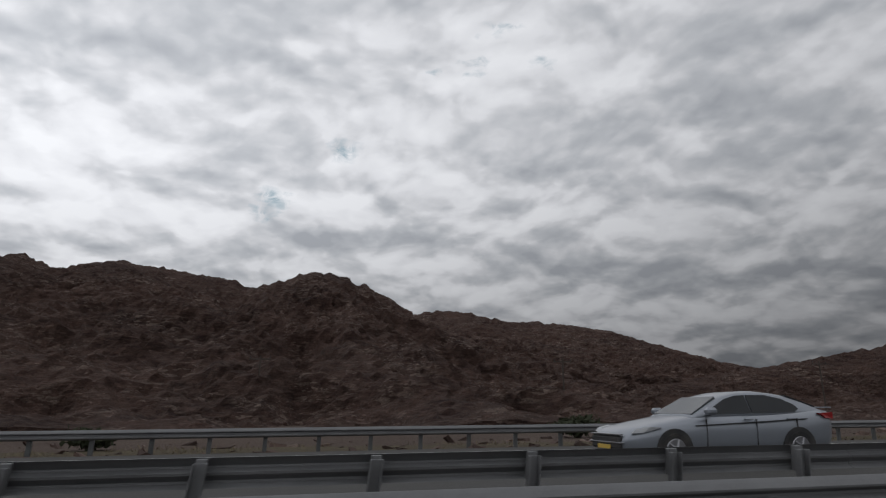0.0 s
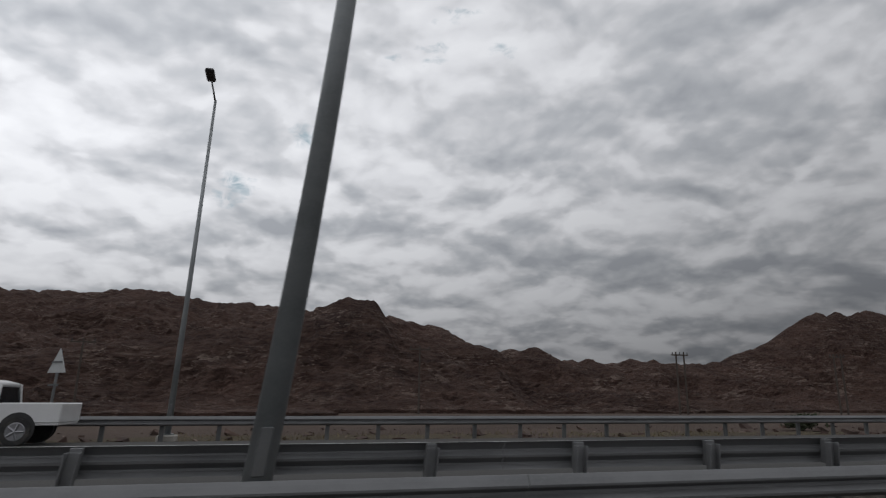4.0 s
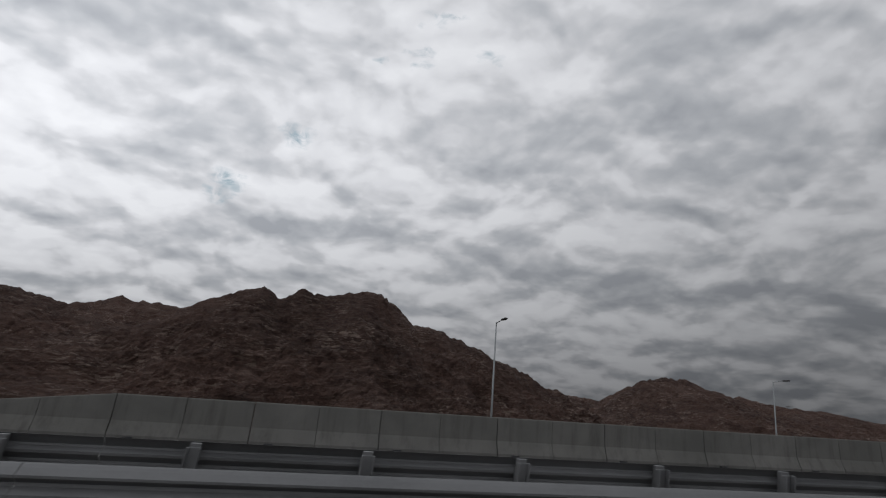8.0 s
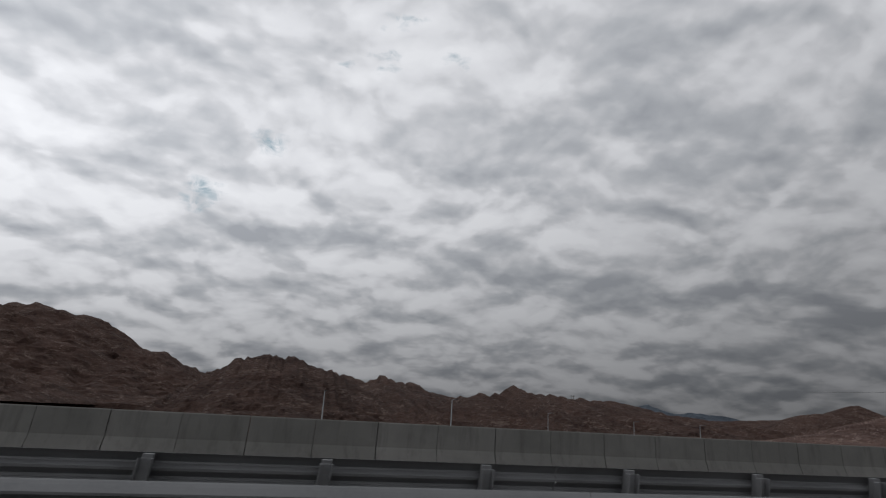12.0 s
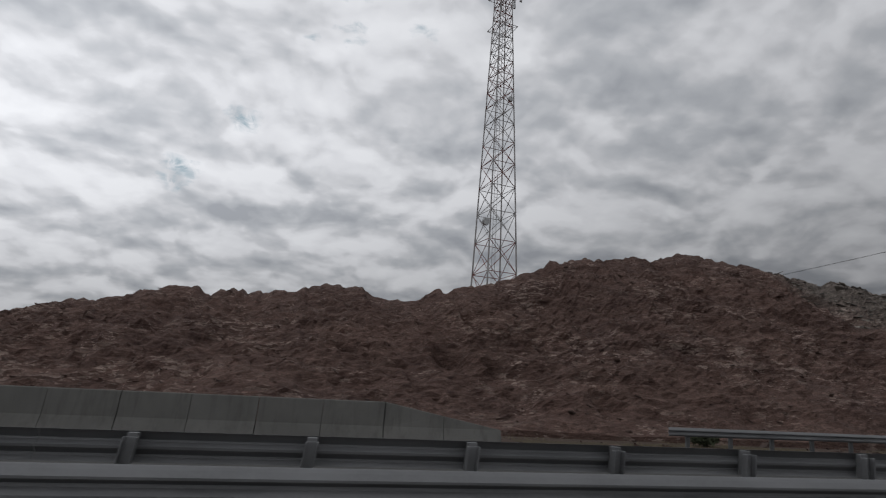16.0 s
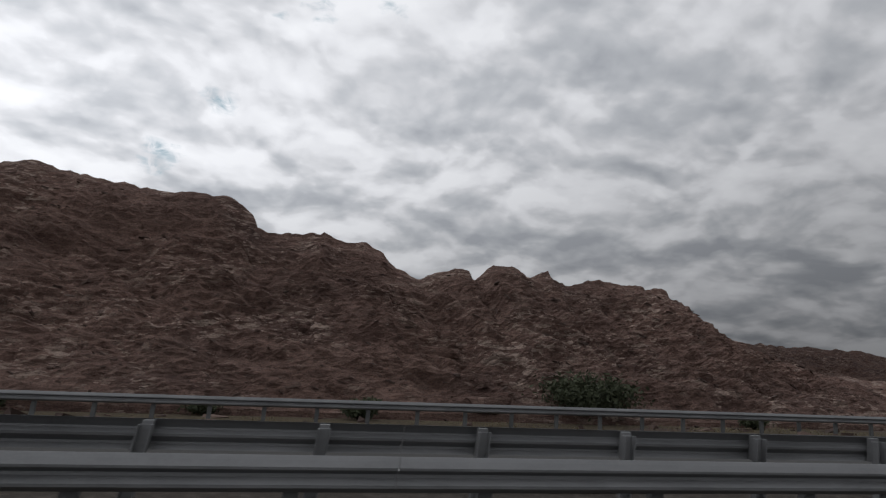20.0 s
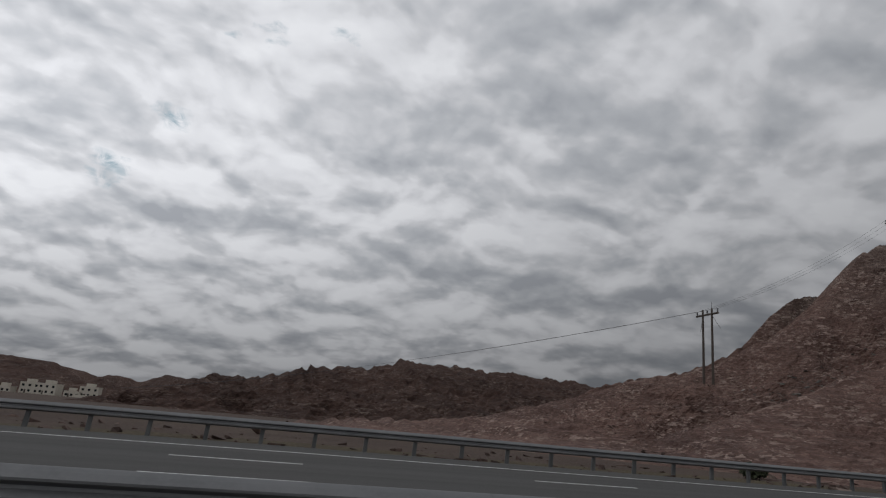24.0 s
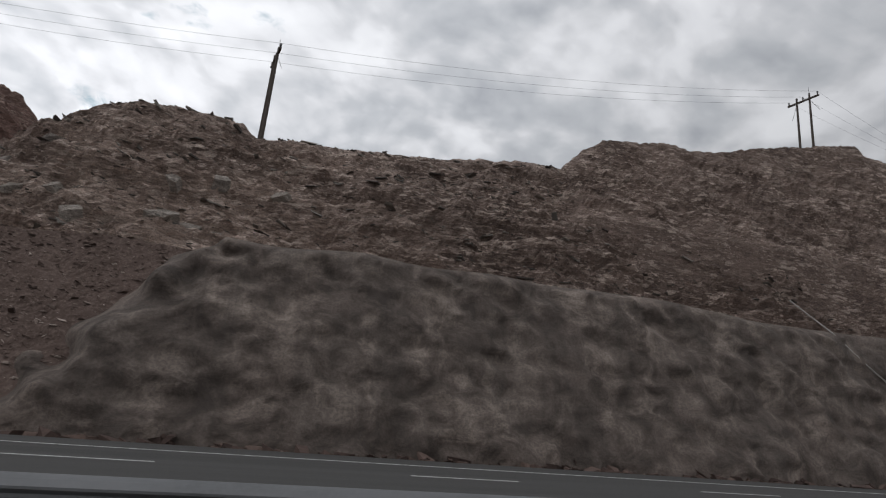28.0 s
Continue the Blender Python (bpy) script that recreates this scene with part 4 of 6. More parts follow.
def road_block():
    """Concrete block painted in four fields: brown and pale, changing over between the body and the foot."""
    block = base("road_block", None, "concrete road block painted in brown and pale chequers", "road block", "concrete road blocks")
    foot = [(-.28, 0), (-.28, .09), (-.17, .27), (.17, .27), (.28, .09), (.28, 0)]
    body = [(-.17, .272), (-.10, .80), (.10, .80), (.17, .272)]
    for a, b, up, low in ((-.92, -.01, CONCRETE_BROWN, CONCRETE_PALE), (.01, .92, CONCRETE_PALE, CONCRETE_BROWN)):
        bm = bmesh.new()
        prism(bm, foot, a, b)
        part("foot_half", bm, low, block)
        bm = bmesh.new()
        prism(bm, body, a, b)
        part("body_half", bm, up, block)
    bm = bmesh.new()
    box(bm, (-.925, -.105, .80), (.925, .105, .825), .008)
    part("top_edge", bm, CONCRETE_PALE, block, "pale chipped top edge")
    return block


block = road_block()
BLOCKS = ((207.1, 21.3, 3), (211.2, 21.3, -4), (216.0, 21.0, 2), (220.4, 20.9, -3), (225.0, 20.6, 4), (229.3, 20.0, 0), (233.6, 20.0, 5), (237.8, 20.0, -5), (240.5, 18.0, 8), (243.6, 18.2, 4), (246.0, 18.0, -8), (249.4, 18.4, -4), (252.9, 18.4, 6), (256.2, 18.4, -3))
for k, (x, y, yaw) in enumerate(BLOCKS):
    z = float(road_z(np.array(x), np.array(y))) + (.18 if 239 < x < 248 else .06)
    if k:
        copy_thing(block, pose(x, y, z, 0, 0, yaw))
    else:
        block.matrix_basis = pose(x, y, z, 0, 0, yaw)


# ---- lattice mast on the hill ----
def lattice_mast():
    mast = base("lattice_mast", None, "tall lattice telecom mast in faded red and white", "mast")
    H, half0, half1 = 44.5, 2.1, .9
    legs = [(-1, -1), (1, -1), (1, 1), (-1, 1)]
    levels = [0.0]
    while levels[-1] < H - .4:
        levels.append(min(H, levels[-1] + max(1.7, 4.3 - levels[-1] * .075)))

    def at(leg, z):
        h = half0 + (half1 - half0) * min(z / (H * .93), 1.0)
        return (leg[0] * h, leg[1] * h, z)

    for leg in legs:
        bm = bmesh.new()
        tube(bm, at(leg, 0), at(leg, H * .93), .10, .07, 6)
        tube(bm, at(leg, H * .93), at(leg, H), .07, .06, 6)
        part("mast_leg", bm, MAST_WHITE, mast)
    for k in range(len(levels) - 1):
        z0, z1 = levels[k], levels[k + 1]
        band = MAST_RED if int(z0 / (H / 7)) % 2 == 0 else MAST_WHITE
        for i in range(4):
            a, b = legs[i], legs[(i + 1) % 4]
            for p, q in ((at(a, z0), at(b, z1)), (at(b, z0), at(a, z1)), (at(a, z1), at(b, z1))):
                bm = bmesh.new()
                tube(bm, p, q, .045, None, 4)
                part("brace", bm, band, mast)
    bm = bmesh.new()
    for s in (-.22, .22):
        tube(bm, (s, .3, 0), (s, .3, H), .03, None, 4)
    z = .4
    while z < H:
        tube(bm, (-.22, .3, z), (.22, .3, z), .018, None, 4)
        z += .45
    part("ladder", bm, MAST_WHITE, mast)
    for z in (H * .86, H * .97):
        bm = bmesh.new()
        for i in range(4):
            a, b = legs[i], legs[(i + 1) % 4]
            tube(bm, (a[0] * 1.5, a[1] * 1.5, z), (b[0] * 1.5, b[1] * 1.5, z), .05, None, 4)
            tube(bm, (a[0] * 1.5, a[1] * 1.5, z), (a[0] * 1.0, a[1] * 1.0, z), .04, None, 4)
        part("platform_ring", bm, MAST_WHITE, mast)
    for i, (sx, sy) in enumerate(((-2.3, -.8), (2.3, -.8), (-2.3, .9), (2.3, .9), (0, -2.2), (.9, 2.2))):
        bm = bmesh.new()
        box(bm, (sx - .16, sy - .1, H - 1.7), (sx + .16, sy + .1, H + .9), .03)
        part("panel_antenna", bm, SIGN_BACK, mast, "grey panel antenna")
        bm = bmesh.new()
        tube(bm, (sx, sy, H - .4), (sx * .45, sy * .45, H - .4), .04, None, 4)
        part("antenna_bracket", bm, MAST_WHITE, mast)
    bm = bmesh.new()
    tube(bm, (0, 0, H), (0, 0, H + 2.6), .035, .012, 5)
    part("lightning_rod", bm, MAST_WHITE, mast)
    bm = bmesh.new()
    tube(bm, (-2.5, -1.9, 10.2), (-2.5, -2.2, 10.2), .5, .45, 12)
    tube(bm, (-2.5, -1.9, 10.2), (-1.75, -1.75, 10.2), .05, None, 5)
    part("dish_antenna", bm, SIGN_BACK, mast, "small grey dish antenna")
    bm = bmesh.new()
    tube(bm, (.9, -1.0, H * .62), (.9, -1.35, H * .62), .4, .35, 10)
    part("dish_antenna", bm, SIGN_BACK, mast, "small grey dish antenna")
    return mast


MAST_AT = (560.9, 70.0, 12.0)
lattice_mast().matrix_basis = pose(*MAST_AT, 0, 0, 12)


# ---- power line on wooden H-frame poles ----
def h_frame(height, gap, label):
    pole = base("power_pole", None, label, "power pole", "wooden power poles")
    for s in (-1, 1):
        bm = bmesh.new()
        tube(bm, (s * gap / 2, 0, -1.5), (s * gap / 2, 0, height), .16, .11, 8)
        part("pole_shaft", bm, WOOD, pole)
    bm = bmesh.new()
    box(bm, (-gap / 2 - 1.1, -.1, height - .75), (gap / 2 + 1.1, .1, height - .55), .02)
    part("cross_arm", bm, WOOD, pole)
    for x in (-gap / 2 - .95, 0, gap / 2 + .95):
        bm = bmesh.new()
        tube(bm, (x, 0, height - .55), (x, 0, height - .15), .05, .05, 6)
        tube(bm, (x, 0, height - .4), (x, 0, height - .33), .1, .1, 6)
        tube(bm, (x, 0, height - .24), (x, 0, height - .17), .1, .1, 6)
        part("insulator", bm, DARK_METAL, pole)
    bm = bmesh.new()
    tube(bm, (gap / 2, 0, height), (gap / 2, 0, height + .8), .025, .02, 5)
    part("top_spike", bm, DARK_METAL, pole)
    bm = bmesh.new()
    for s in (-1, 1):
        tube(bm, (s * gap / 2, 0, height - .8), (s * (gap / 2 + .9), .4, height - 2.4), .02, None, 4)
    part("jumper_cable", bm, WIRE, pole)
    return pole


# place, height, yaw of the cross-arm
POLES = ((620.7, 54.6, 18.0, 7.2, -88), (862.6, 60.5, 8.6, 8.2, -88), (895.5, 62.0, 27.4, 7.4, -88), (951.0, 50.5, 23.6, 8.4, -82), (1010.4, 48, 34.0, 8.0, -80))


def wire(a, b, sag, name="power_cable"):
    bm = bmesh.new()
    a, b = Vector(a), Vector(b)
    along = (b - a).normalized()
    out = along.cross(Vector((0, 0, 1))).normalized()
    rise = out.cross(along)
    rings = []
    for k in range(17):
        f = k / 16
        p = a.lerp(b, f)
        p.z -= 4 * sag * f * (1 - f)
        rings.append([bm.verts.new(p + .011 * (out * math.cos(t) + rise * math.sin(t))) for t in (0, 1.571, 3.142, 4.712)])
    for p, q in zip(rings, rings[1:]):
        for i in range(4):
            bm.faces.new((p[i], p[(i + 1) % 4], q[(i + 1) % 4], q[i]))
    bm.faces.new(rings[0][::-1])
    bm.faces.new(rings[-1])
    ob = part(name, bm, WIRE)
    return tagged(ob, "thin dark sagging power cable between poles", "cable", "power line cables")


WIRE_END = (790.0, 117.0, 2.0)
heads = []
for k, (x, y, z, h, yaw) in enumerate(POLES):
    p = h_frame(h, 1.5 if k else 1.9, "dark wooden H-frame power pole on the hill")
    m = pose(x, y, z, 0, 0, yaw)
    p.matrix_basis = m
    heads.append([m @ Vector((s * 1.7, 0, h - .12)) for s in (-1, 0, 1)])
for a, b in ((1, 2), (2, 3), (3, 4)):
    for p, q in zip(heads[a], heads[b]):
        wire(p, q, 1.2)
for s, q in enumerate(heads[0]):
    wire((545 + s, 150, 14), q, 3.0)
for s, q in enumerate(heads[1]):
    wire((WIRE_END[0], WIRE_END[1] + 1.5 * s, WIRE_END[2]), q, 1.5)
for s, q in enumerate(heads[4]):
    wire(q, (1075, 56 + s, 42), 1.5)


# ---- road markings ----
def markings():
    def bar(bm, x0, x1, y0, y1):
        n = max(1, int((x1 - x0) / 8))
        for k in range(n):
            a, b = x0 + (x1 - x0) * k / n, x0 + (x1 - x0) * (k + 1) / n
            vs = [bm.verts.new((x, y, float(road_z(np.array(x), np.array(y))) + .006)) for x, y in ((a, y0), (b, y0), (b, y1), (a, y1))]
            bm.faces.new(vs)
    for name, y in (("edge_line", 8.6), ("edge_line", 19.0)):
        bm = bmesh.new()
        bar(bm, -400, 1400, y, y + .15)
        tagged(part(name, bm, LINE_PAINT), "white painted edge line along the carriageway", "road marking", kind="structure")
    bm = bmesh.new()
    bar(bm, 0, 3.0, 0, .14)
    for v in bm.verts:
        v.co.z = 0
    dash = mesh_of(bm, "lane_dash")
    dash.materials.append(LINE_PAINT)
    for y in (12.1, 15.6):
        x = -60.0
        while x < 1010:
            ob = new("lane_dash", dash)
            ob.location = (x, y, float(road_z(np.array(x), np.array(y))) + .008)
            tagged(ob, "short white painted lane dash", "road marking", "lane dashes", "structure")
            x += 9.0


markings()


# ---- vehicles ----
def wheel(car, x, y, r, w):
    bm = bmesh.new()
    bmesh.ops.create_cone(bm, cap_ends=True, segments=24, radius1=r, radius2=r, depth=w, matrix=pose(0, 0, 0, 90))
    bmesh.ops.bevel(bm, geom=[e for e in bm.edges if abs(e.verts[0].co.y - e.verts[1].co.y) < 1e-4 and e.calc_length() < r], offset=.03, segments=2, affect="EDGES")
    tyre = part("tyre", bm, RUBBER, car, smooth=False)
    tyre.location = (x, y, r)
    s = -1 if y < 0 else 1
    bm = bmesh.new()
    bmesh.ops.create_cone(bm, cap_ends=True, segments=24, radius1=r * .66, radius2=r * .60, depth=.02, matrix=pose(0, s * (w / 2 + .004), 0, 90))
    for k in range(5):
        a = k * 2 * math.pi / 5
        tube(bm, (0, s * (w / 2 + .016), 0), (r * .58 * math.cos(a), s * (w / 2 + .012), r * .58 * math.sin(a)), .045, .03, 6)
    part("rim", bm, RIM, tyre)
    return tyre


def loft(rings, close=True):
    bm = bmesh.new()
    rows = [[bm.verts.new(p) for p in r] for r in rings]
    k = len(rows[0])
    for a, b in zip(rows, rows[1:]):
        for i in range(k if close else k - 1):
            bm.faces.new((a[i], a[(i + 1) % k], b[(i + 1) % k], b[i]))
    if close:
        bm.faces.new(rows[0][::-1])
        bm.faces.new(rows[-1])
    bmesh.ops.recalc_face_normals(bm, faces=bm.faces[:])
    return bm


def body_ring(x, w, z0, z1, r=.08):
    h = w / 2
    return [(x, -h + r, z0), (x, -h, z0 + r), (x, -h - .0, (z0 + z1) / 2), (x, -h + .03, z1 - r), (x, -h + r + .05, z1), (x, h - r - .05, z1), (x, h - .03, z1 - r), (x, h, (z0 + z1) / 2), (x, h, z0 + r), (x, h - r, z0)]


def smooth_line(x, knots, reach=.09):
    """Height or width along a car from a few knots, with rounded corners."""
    k = np.array(knots)
    return float(np.mean([np.interp(x + reach * d, k[:, 0], k[:, 1]) for d in (-1, -.6, -.25, 0, .25, .6, 1)]))


def panel(points, depth):
    """A thin plate from its outer corners, thickened inwards along depth."""
    bm = bmesh.new()
    a = [bm.verts.new(p) for p in points]
    b = [bm.verts.new(Vector(p) + Vector(depth)) for p in points]
    k = len(points)
    bm.faces.new(a)
    bm.faces.new(b[::-1])
    for i in range(k):
        bm.faces.new((a[i], a[(i + 1) % k], b[(i + 1) % k], b[i]))
    bmesh.ops.recalc_face_normals(bm, faces=bm.faces[:])
    return bm


def sedan(label, paint, suv=False):
    """A four-door car facing -x, wheels on z = 0, centred on x = 0."""
    up = .16 if suv else 0.0
    car = base("car", None, label, "car", "passing cars")
    deck = ((-2.46, .50), (-2.40, .66), (-2.15, .75), (-1.7, .84), (-1.0, .95), (-.6, .97), (.8, .99), (1.5, 1.03), (2.1, 1.09), (2.38, 1.08), (2.46, .90))
    wide = ((-2.46, .50), (-2.36, .72), (-2.1, .85), (-1.7, .905), (-1.0, .915), (1.3, .915), (1.9, .885), (2.3, .80), (2.46, .62))
    sole = ((-2.46, .36), (-2.3, .24), (-1.8, .20), (1.8, .20), (2.2, .28), (2.46, .44))
    rings = []
    for x in np.linspace(-2.44, 2.44, 40):
        w, t, b = smooth_line(x, wide), smooth_line(x, deck) + up, smooth_line(x, sole) + up * .6
        half = [(w - .14, b), (w - .04, b + .06), (w - .01, b + (t - b) * .35), (w, b + (t - b) * .62), (w - .025, t - (t - b) * .16), (w - .10, t - .03), (w * .6, t + .008), (w * .25, t + .018)]
        rings.append([(x, -y, z) for y, z in half] + [(x, y, z) for y, z in half[::-1]])
    part("body", loft(rings), paint, car, smooth=True)
    crown = ((-1.02, .93), (-.92, .99), (-.22, 1.345), (.2, 1.43), (.75, 1.45), (1.25, 1.39), (1.75, 1.235), (2.12, 1.085), (2.2, 1.04))

    def side(z):
        return .795 - .43 * (z - .95)

    rings = []
    for x in np.linspace(-.98, 2.15, 26):
        t = smooth_line(x, crown, .12)
        y = side(t - .05)
        half = [(side(.90), .90), (side(.5 * (t + .9)), .5 * (t + .85)), (y, t - .05), (y - .09, t - .005), (y * .5, t + .018)]
        rings.append([(x, -a, z + up) for a, z in half] + [(x, a, z + up) for a, z in half[::-1]])
    part("roof", loft(rings), paint, car, smooth=True)
    part("windscreen", panel([(-.93, -.70, 1.01 + up), (-.93, .70, 1.01 + up), (-.30, .57, 1.35 + up), (-.30, -.57, 1.35 + up)], (.06, 0, -.10)), CAR_GLASS if paint is BLACK_CAR else SCREEN_GLASS, car, "sky-reflecting windscreen")
    part("rear_screen", panel([(2.05, -.66, 1.145 + up), (1.42, -.56, 1.375 + up), (1.42, .56, 1.375 + up), (2.05, .66, 1.145 + up)], (-.03, 0, -.08)), CAR_GLASS, car, "dark tinted glass")
    front = [(-.66, 1.0), (-.52, 1.10), (-.12, 1.30), (.16, 1.365), (.36, 1.375), (.40, 1.01)]
    rear = [(.43, 1.01), (.39, 1.377), (.85, 1.372), (1.22, 1.30), (1.50, 1.17), (1.56, 1.09), (1.46, 1.03)]
    for s in (-1, 1):
        for name, shape in (("front_window", front), ("rear_window", rear)):
            part(name, panel([(x, s * (side(z) + .012), z + up) for x, z in shape], (0, -s * .05, 0)), CAR_GLASS, car, "dark tinted glass")
        bm = bmesh.new()
        box(bm, (-.80, min(s * .88, s * 1.06), .98 + up), (-.56, max(s * .88, s * 1.06), 1.13 + up), .05)
        part("wing_mirror", bm, paint, car)
        bm = bmesh.new()
        tube(bm, (-.66, s * .80, .98 + up), (-.66, s * .92, 1.0 + up), .03, None, 6)
        part("mirror_foot", bm, TRIM_BLACK, car)
        part("headlight", panel([(-2.30, s * .775, .65 + up), (-2.10, s * .862, .66 + up), (-1.72, s * .915, .755 + up), (-1.95, s * .90, .775 + up), (-2.22, s * .80, .73 + up)], (.05, -s * .12, 0)), LAMP_GLASS, car, "clear glass headlight")
        part("tail_light", panel([(1.96, s * .89, 1.0 + up), (2.36, s * .785, 1.02 + up), (2.38, s * .775, .88 + up), (2.12, s * .86, .90 + up)], (-.04, -s * .08, 0)), TAIL_RED, car, "red tail light")
        part("side_moulding", panel([(-.98, s * .926, .79 + up), (.4, s * .93, .845 + up), (1.62, s * .915, .90 + up), (1.62, s * .915, .885 + up), (.4, s * .93, .826 + up), (-.98, s * .926, .772 + up)], (0, -s * .05, 0)), TRIM_BLACK, car, "thin dark strip")
        for x in (.12, 1.12):
            bm = bmesh.new()
            box(bm, (x, min(s * .89, s * .94), .885 + up), (x + .2, max(s * .89, s * .94), .912 + up), .01)
            part("door_handle", bm, paint, car)
        for x in (-.74, .40, 1.36):
            bm = bmesh.new()
            box(bm, (x, min(s * .88, s * .921), .34 + up), (x + .010, max(s * .88, s * .921), .90 + up))
            part("door_seam", bm, TRIM_BLACK, car)
        bm = bmesh.new()
        box(bm, (-1.05, min(s * .85, s * .915), .19 + up * .6), (1.05, max(s * .85, s * .915), .27 + up * .6), .02)
        part("side_sill", bm, TRIM_BLACK, car)
        for x in (-1.45, 1.38):
            bm = bmesh.new()
            bmesh.ops.create_cone(bm, cap_ends=True, segments=24, radius1=.385 + up * .2, radius2=.385 + up * .2, depth=.03, matrix=pose(x, s * .908, .35 + up * .4, 90))
            part("wheel_arch", bm, TRIM_BLACK, car)
            wheel(car, x, s * .83, .335 + up * .3, .22)
    bm = bmesh.new()
    box(bm, (-2.475, -.60, .34 + up), (-2.34, .60, .60 + up), .04)
    part("grille", bm, TRIM_BLACK, car)
    for z, w in ((.625, .62), (.47, .66)):
        bm = bmesh.new()
        box(bm, (-2.49, -w, z - .014 + up), (-2.40, w, z + .014 + up), .008)
        part("grille_bar", bm, RIM, car, "chrome grille bar")
    bm = bmesh.new()
    box(bm, (2.22, -.70, 1.10 + up), (2.44, .70, 1.125 + up), .008)
    part("boot_lip", bm, paint, car)
    bm = bmesh.new()
    box(bm, (-2.50, -.26, .345 + up), (-2.475, .26, .425 + up), .004)
    part("number_plate", bm, PLATE, car, "blank yellow plate")
    return car


def pickup(label):
    """A single-cab pickup facing -x."""
    t = base("pickup_truck", None, label, "pickup truck")
    W = 1.78
    st = [(-2.52, 1.5, .55, .92), (-2.45, 1.68, .48, 1.03), (-1.95, W, .42, 1.12), (-1.2, W, .40, 1.17), (-.6, W, .40, 1.18), (.95, W, .40, 1.18)]
    part("body", loft([body_ring(x, w, a, b) for x, w, a, b in st]), WHITE_CAR, t, smooth=True)
    cab = [(-1.25, 1.15), (-1.0, 1.33), (-.5, 1.72), (.0, 1.79), (.6, 1.78), (.9, 1.70), (.96, 1.16)]
    part("window_glass", loft([[(x, -.80, 1.13), (x, -.66, z - .04), (x, -.56, z), (x, .56, z), (x, .66, z - .04), (x, .80, 1.13)] for x, z in cab]), CAR_GLASS, t, "dark tinted glass")
    part("roof", loft([[(x, -.675, z - .06), (x, -.56, z + .012), (x, .56, z + .012), (x, .675, z - .06), (x, .6, z - .1), (x, -.6, z - .1)] for x, z in ((-.52, 1.72), (.0, 1.795), (.6, 1.785), (.92, 1.70))]), WHITE_CAR, t, smooth=True)
    for s in (-1, 1):
        for a, b in (((-1.22, .8, 1.15), (-.5, .67, 1.70)), ((.25, .8, 1.15), (.22, .67, 1.74)), ((.94, .8, 1.15), (.92, .67, 1.68))):
            bm = bmesh.new()
            tube(bm, (a[0], s * a[1], a[2]), (b[0], s * b[1], b[2]), .055, .045, 5)
            part("pillar", bm, WHITE_CAR, t)
        bm = bmesh.new()
        box(bm, (-1.05, min(s * .86, s * 1.07), 1.16), (-.85, max(s * .86, s * 1.07), 1.4), .03)
        part("wing_mirror", bm, WHITE_CAR, t)
        bm = bmesh.new()
        box(bm, (-2.53, min(s * .46, s * .82), .80), (-2.15, max(s * .46, s * .86), 1.0), .05)
        part("headlight", bm, LAMP_GLASS, t, "clear glass headlight")
        bm = bmesh.new()
        box(bm, (-2.58, min(s * .58, s * .74), .54), (-2.5, max(s * .58, s * .74), .66), .03)
        part("fog_lamp", bm, TRIM_BLACK, t)
        bm = bmesh.new()
        box(bm, (1.02, min(s * .84, s * .89), .62), (2.62, max(s * .84, s * .89), 1.16), .02)
        part("bed_side", bm, WHITE_CAR, t)
        for x in (-.72, .24, .9):
            bm = bmesh.new()
            box(bm, (x, min(s * .875, s * .895), .50), (x + .012, max(s * .875, s * .895), 1.12))
            part("door_seam", bm, TRIM_BLACK, t)
        for x in (-1.6, 1.6):
            bm = bmesh.new()
            bmesh.ops.create_cone(bm, cap_ends=True, segments=20, radius1=.45, radius2=.45, depth=.03, matrix=pose(x, s * .885, .46, 90))
            part("wheel_arch", bm, TRIM_BLACK, t)
            wheel(t, x, s * .82, .39, .24)
    for lo, hi, name in (((1.0, -.84, .55), (2.6, .84, .62), "bed_floor"), ((2.55, -.84, .62), (2.62, .84, 1.14), "tailgate"), ((1.0, -.84, .62), (1.06, .84, 1.16), "bed_front")):
        bm = bmesh.new()
        box(bm, lo, hi, .015)
        part(name, bm, WHITE_CAR, t)
    bm = bmesh.new()
    box(bm, (-2.56, -.42, .76), (-2.46, .42, .96), .03)
    part("grille", bm, TRIM_BLACK, t)
    for z in (.80, .88):
        bm = bmesh.new()
        box(bm, (-2.575, -.4, z - .012), (-2.55, .4, z + .012))
        part("grille_bar", bm, RIM, t, "chrome grille bar")
    bm = bmesh.new()
    box(bm, (-2.60, -.84, .44), (-2.35, .84, .72), .05)
    part("bumper", bm, WHITE_CAR, t)
    bm = bmesh.new()
    box(bm, (-2.615, -.5, .46), (-2.59, .5, .56), .01)
    part("air_intake", bm, TRIM_BLACK, t)
    bm = bmesh.new()
    box(bm, (-2.62, -.26, .59), (-2.60, .26, .69), .004)
    part("number_plate", bm, PLATE, t, "blank yellow plate")
    return t


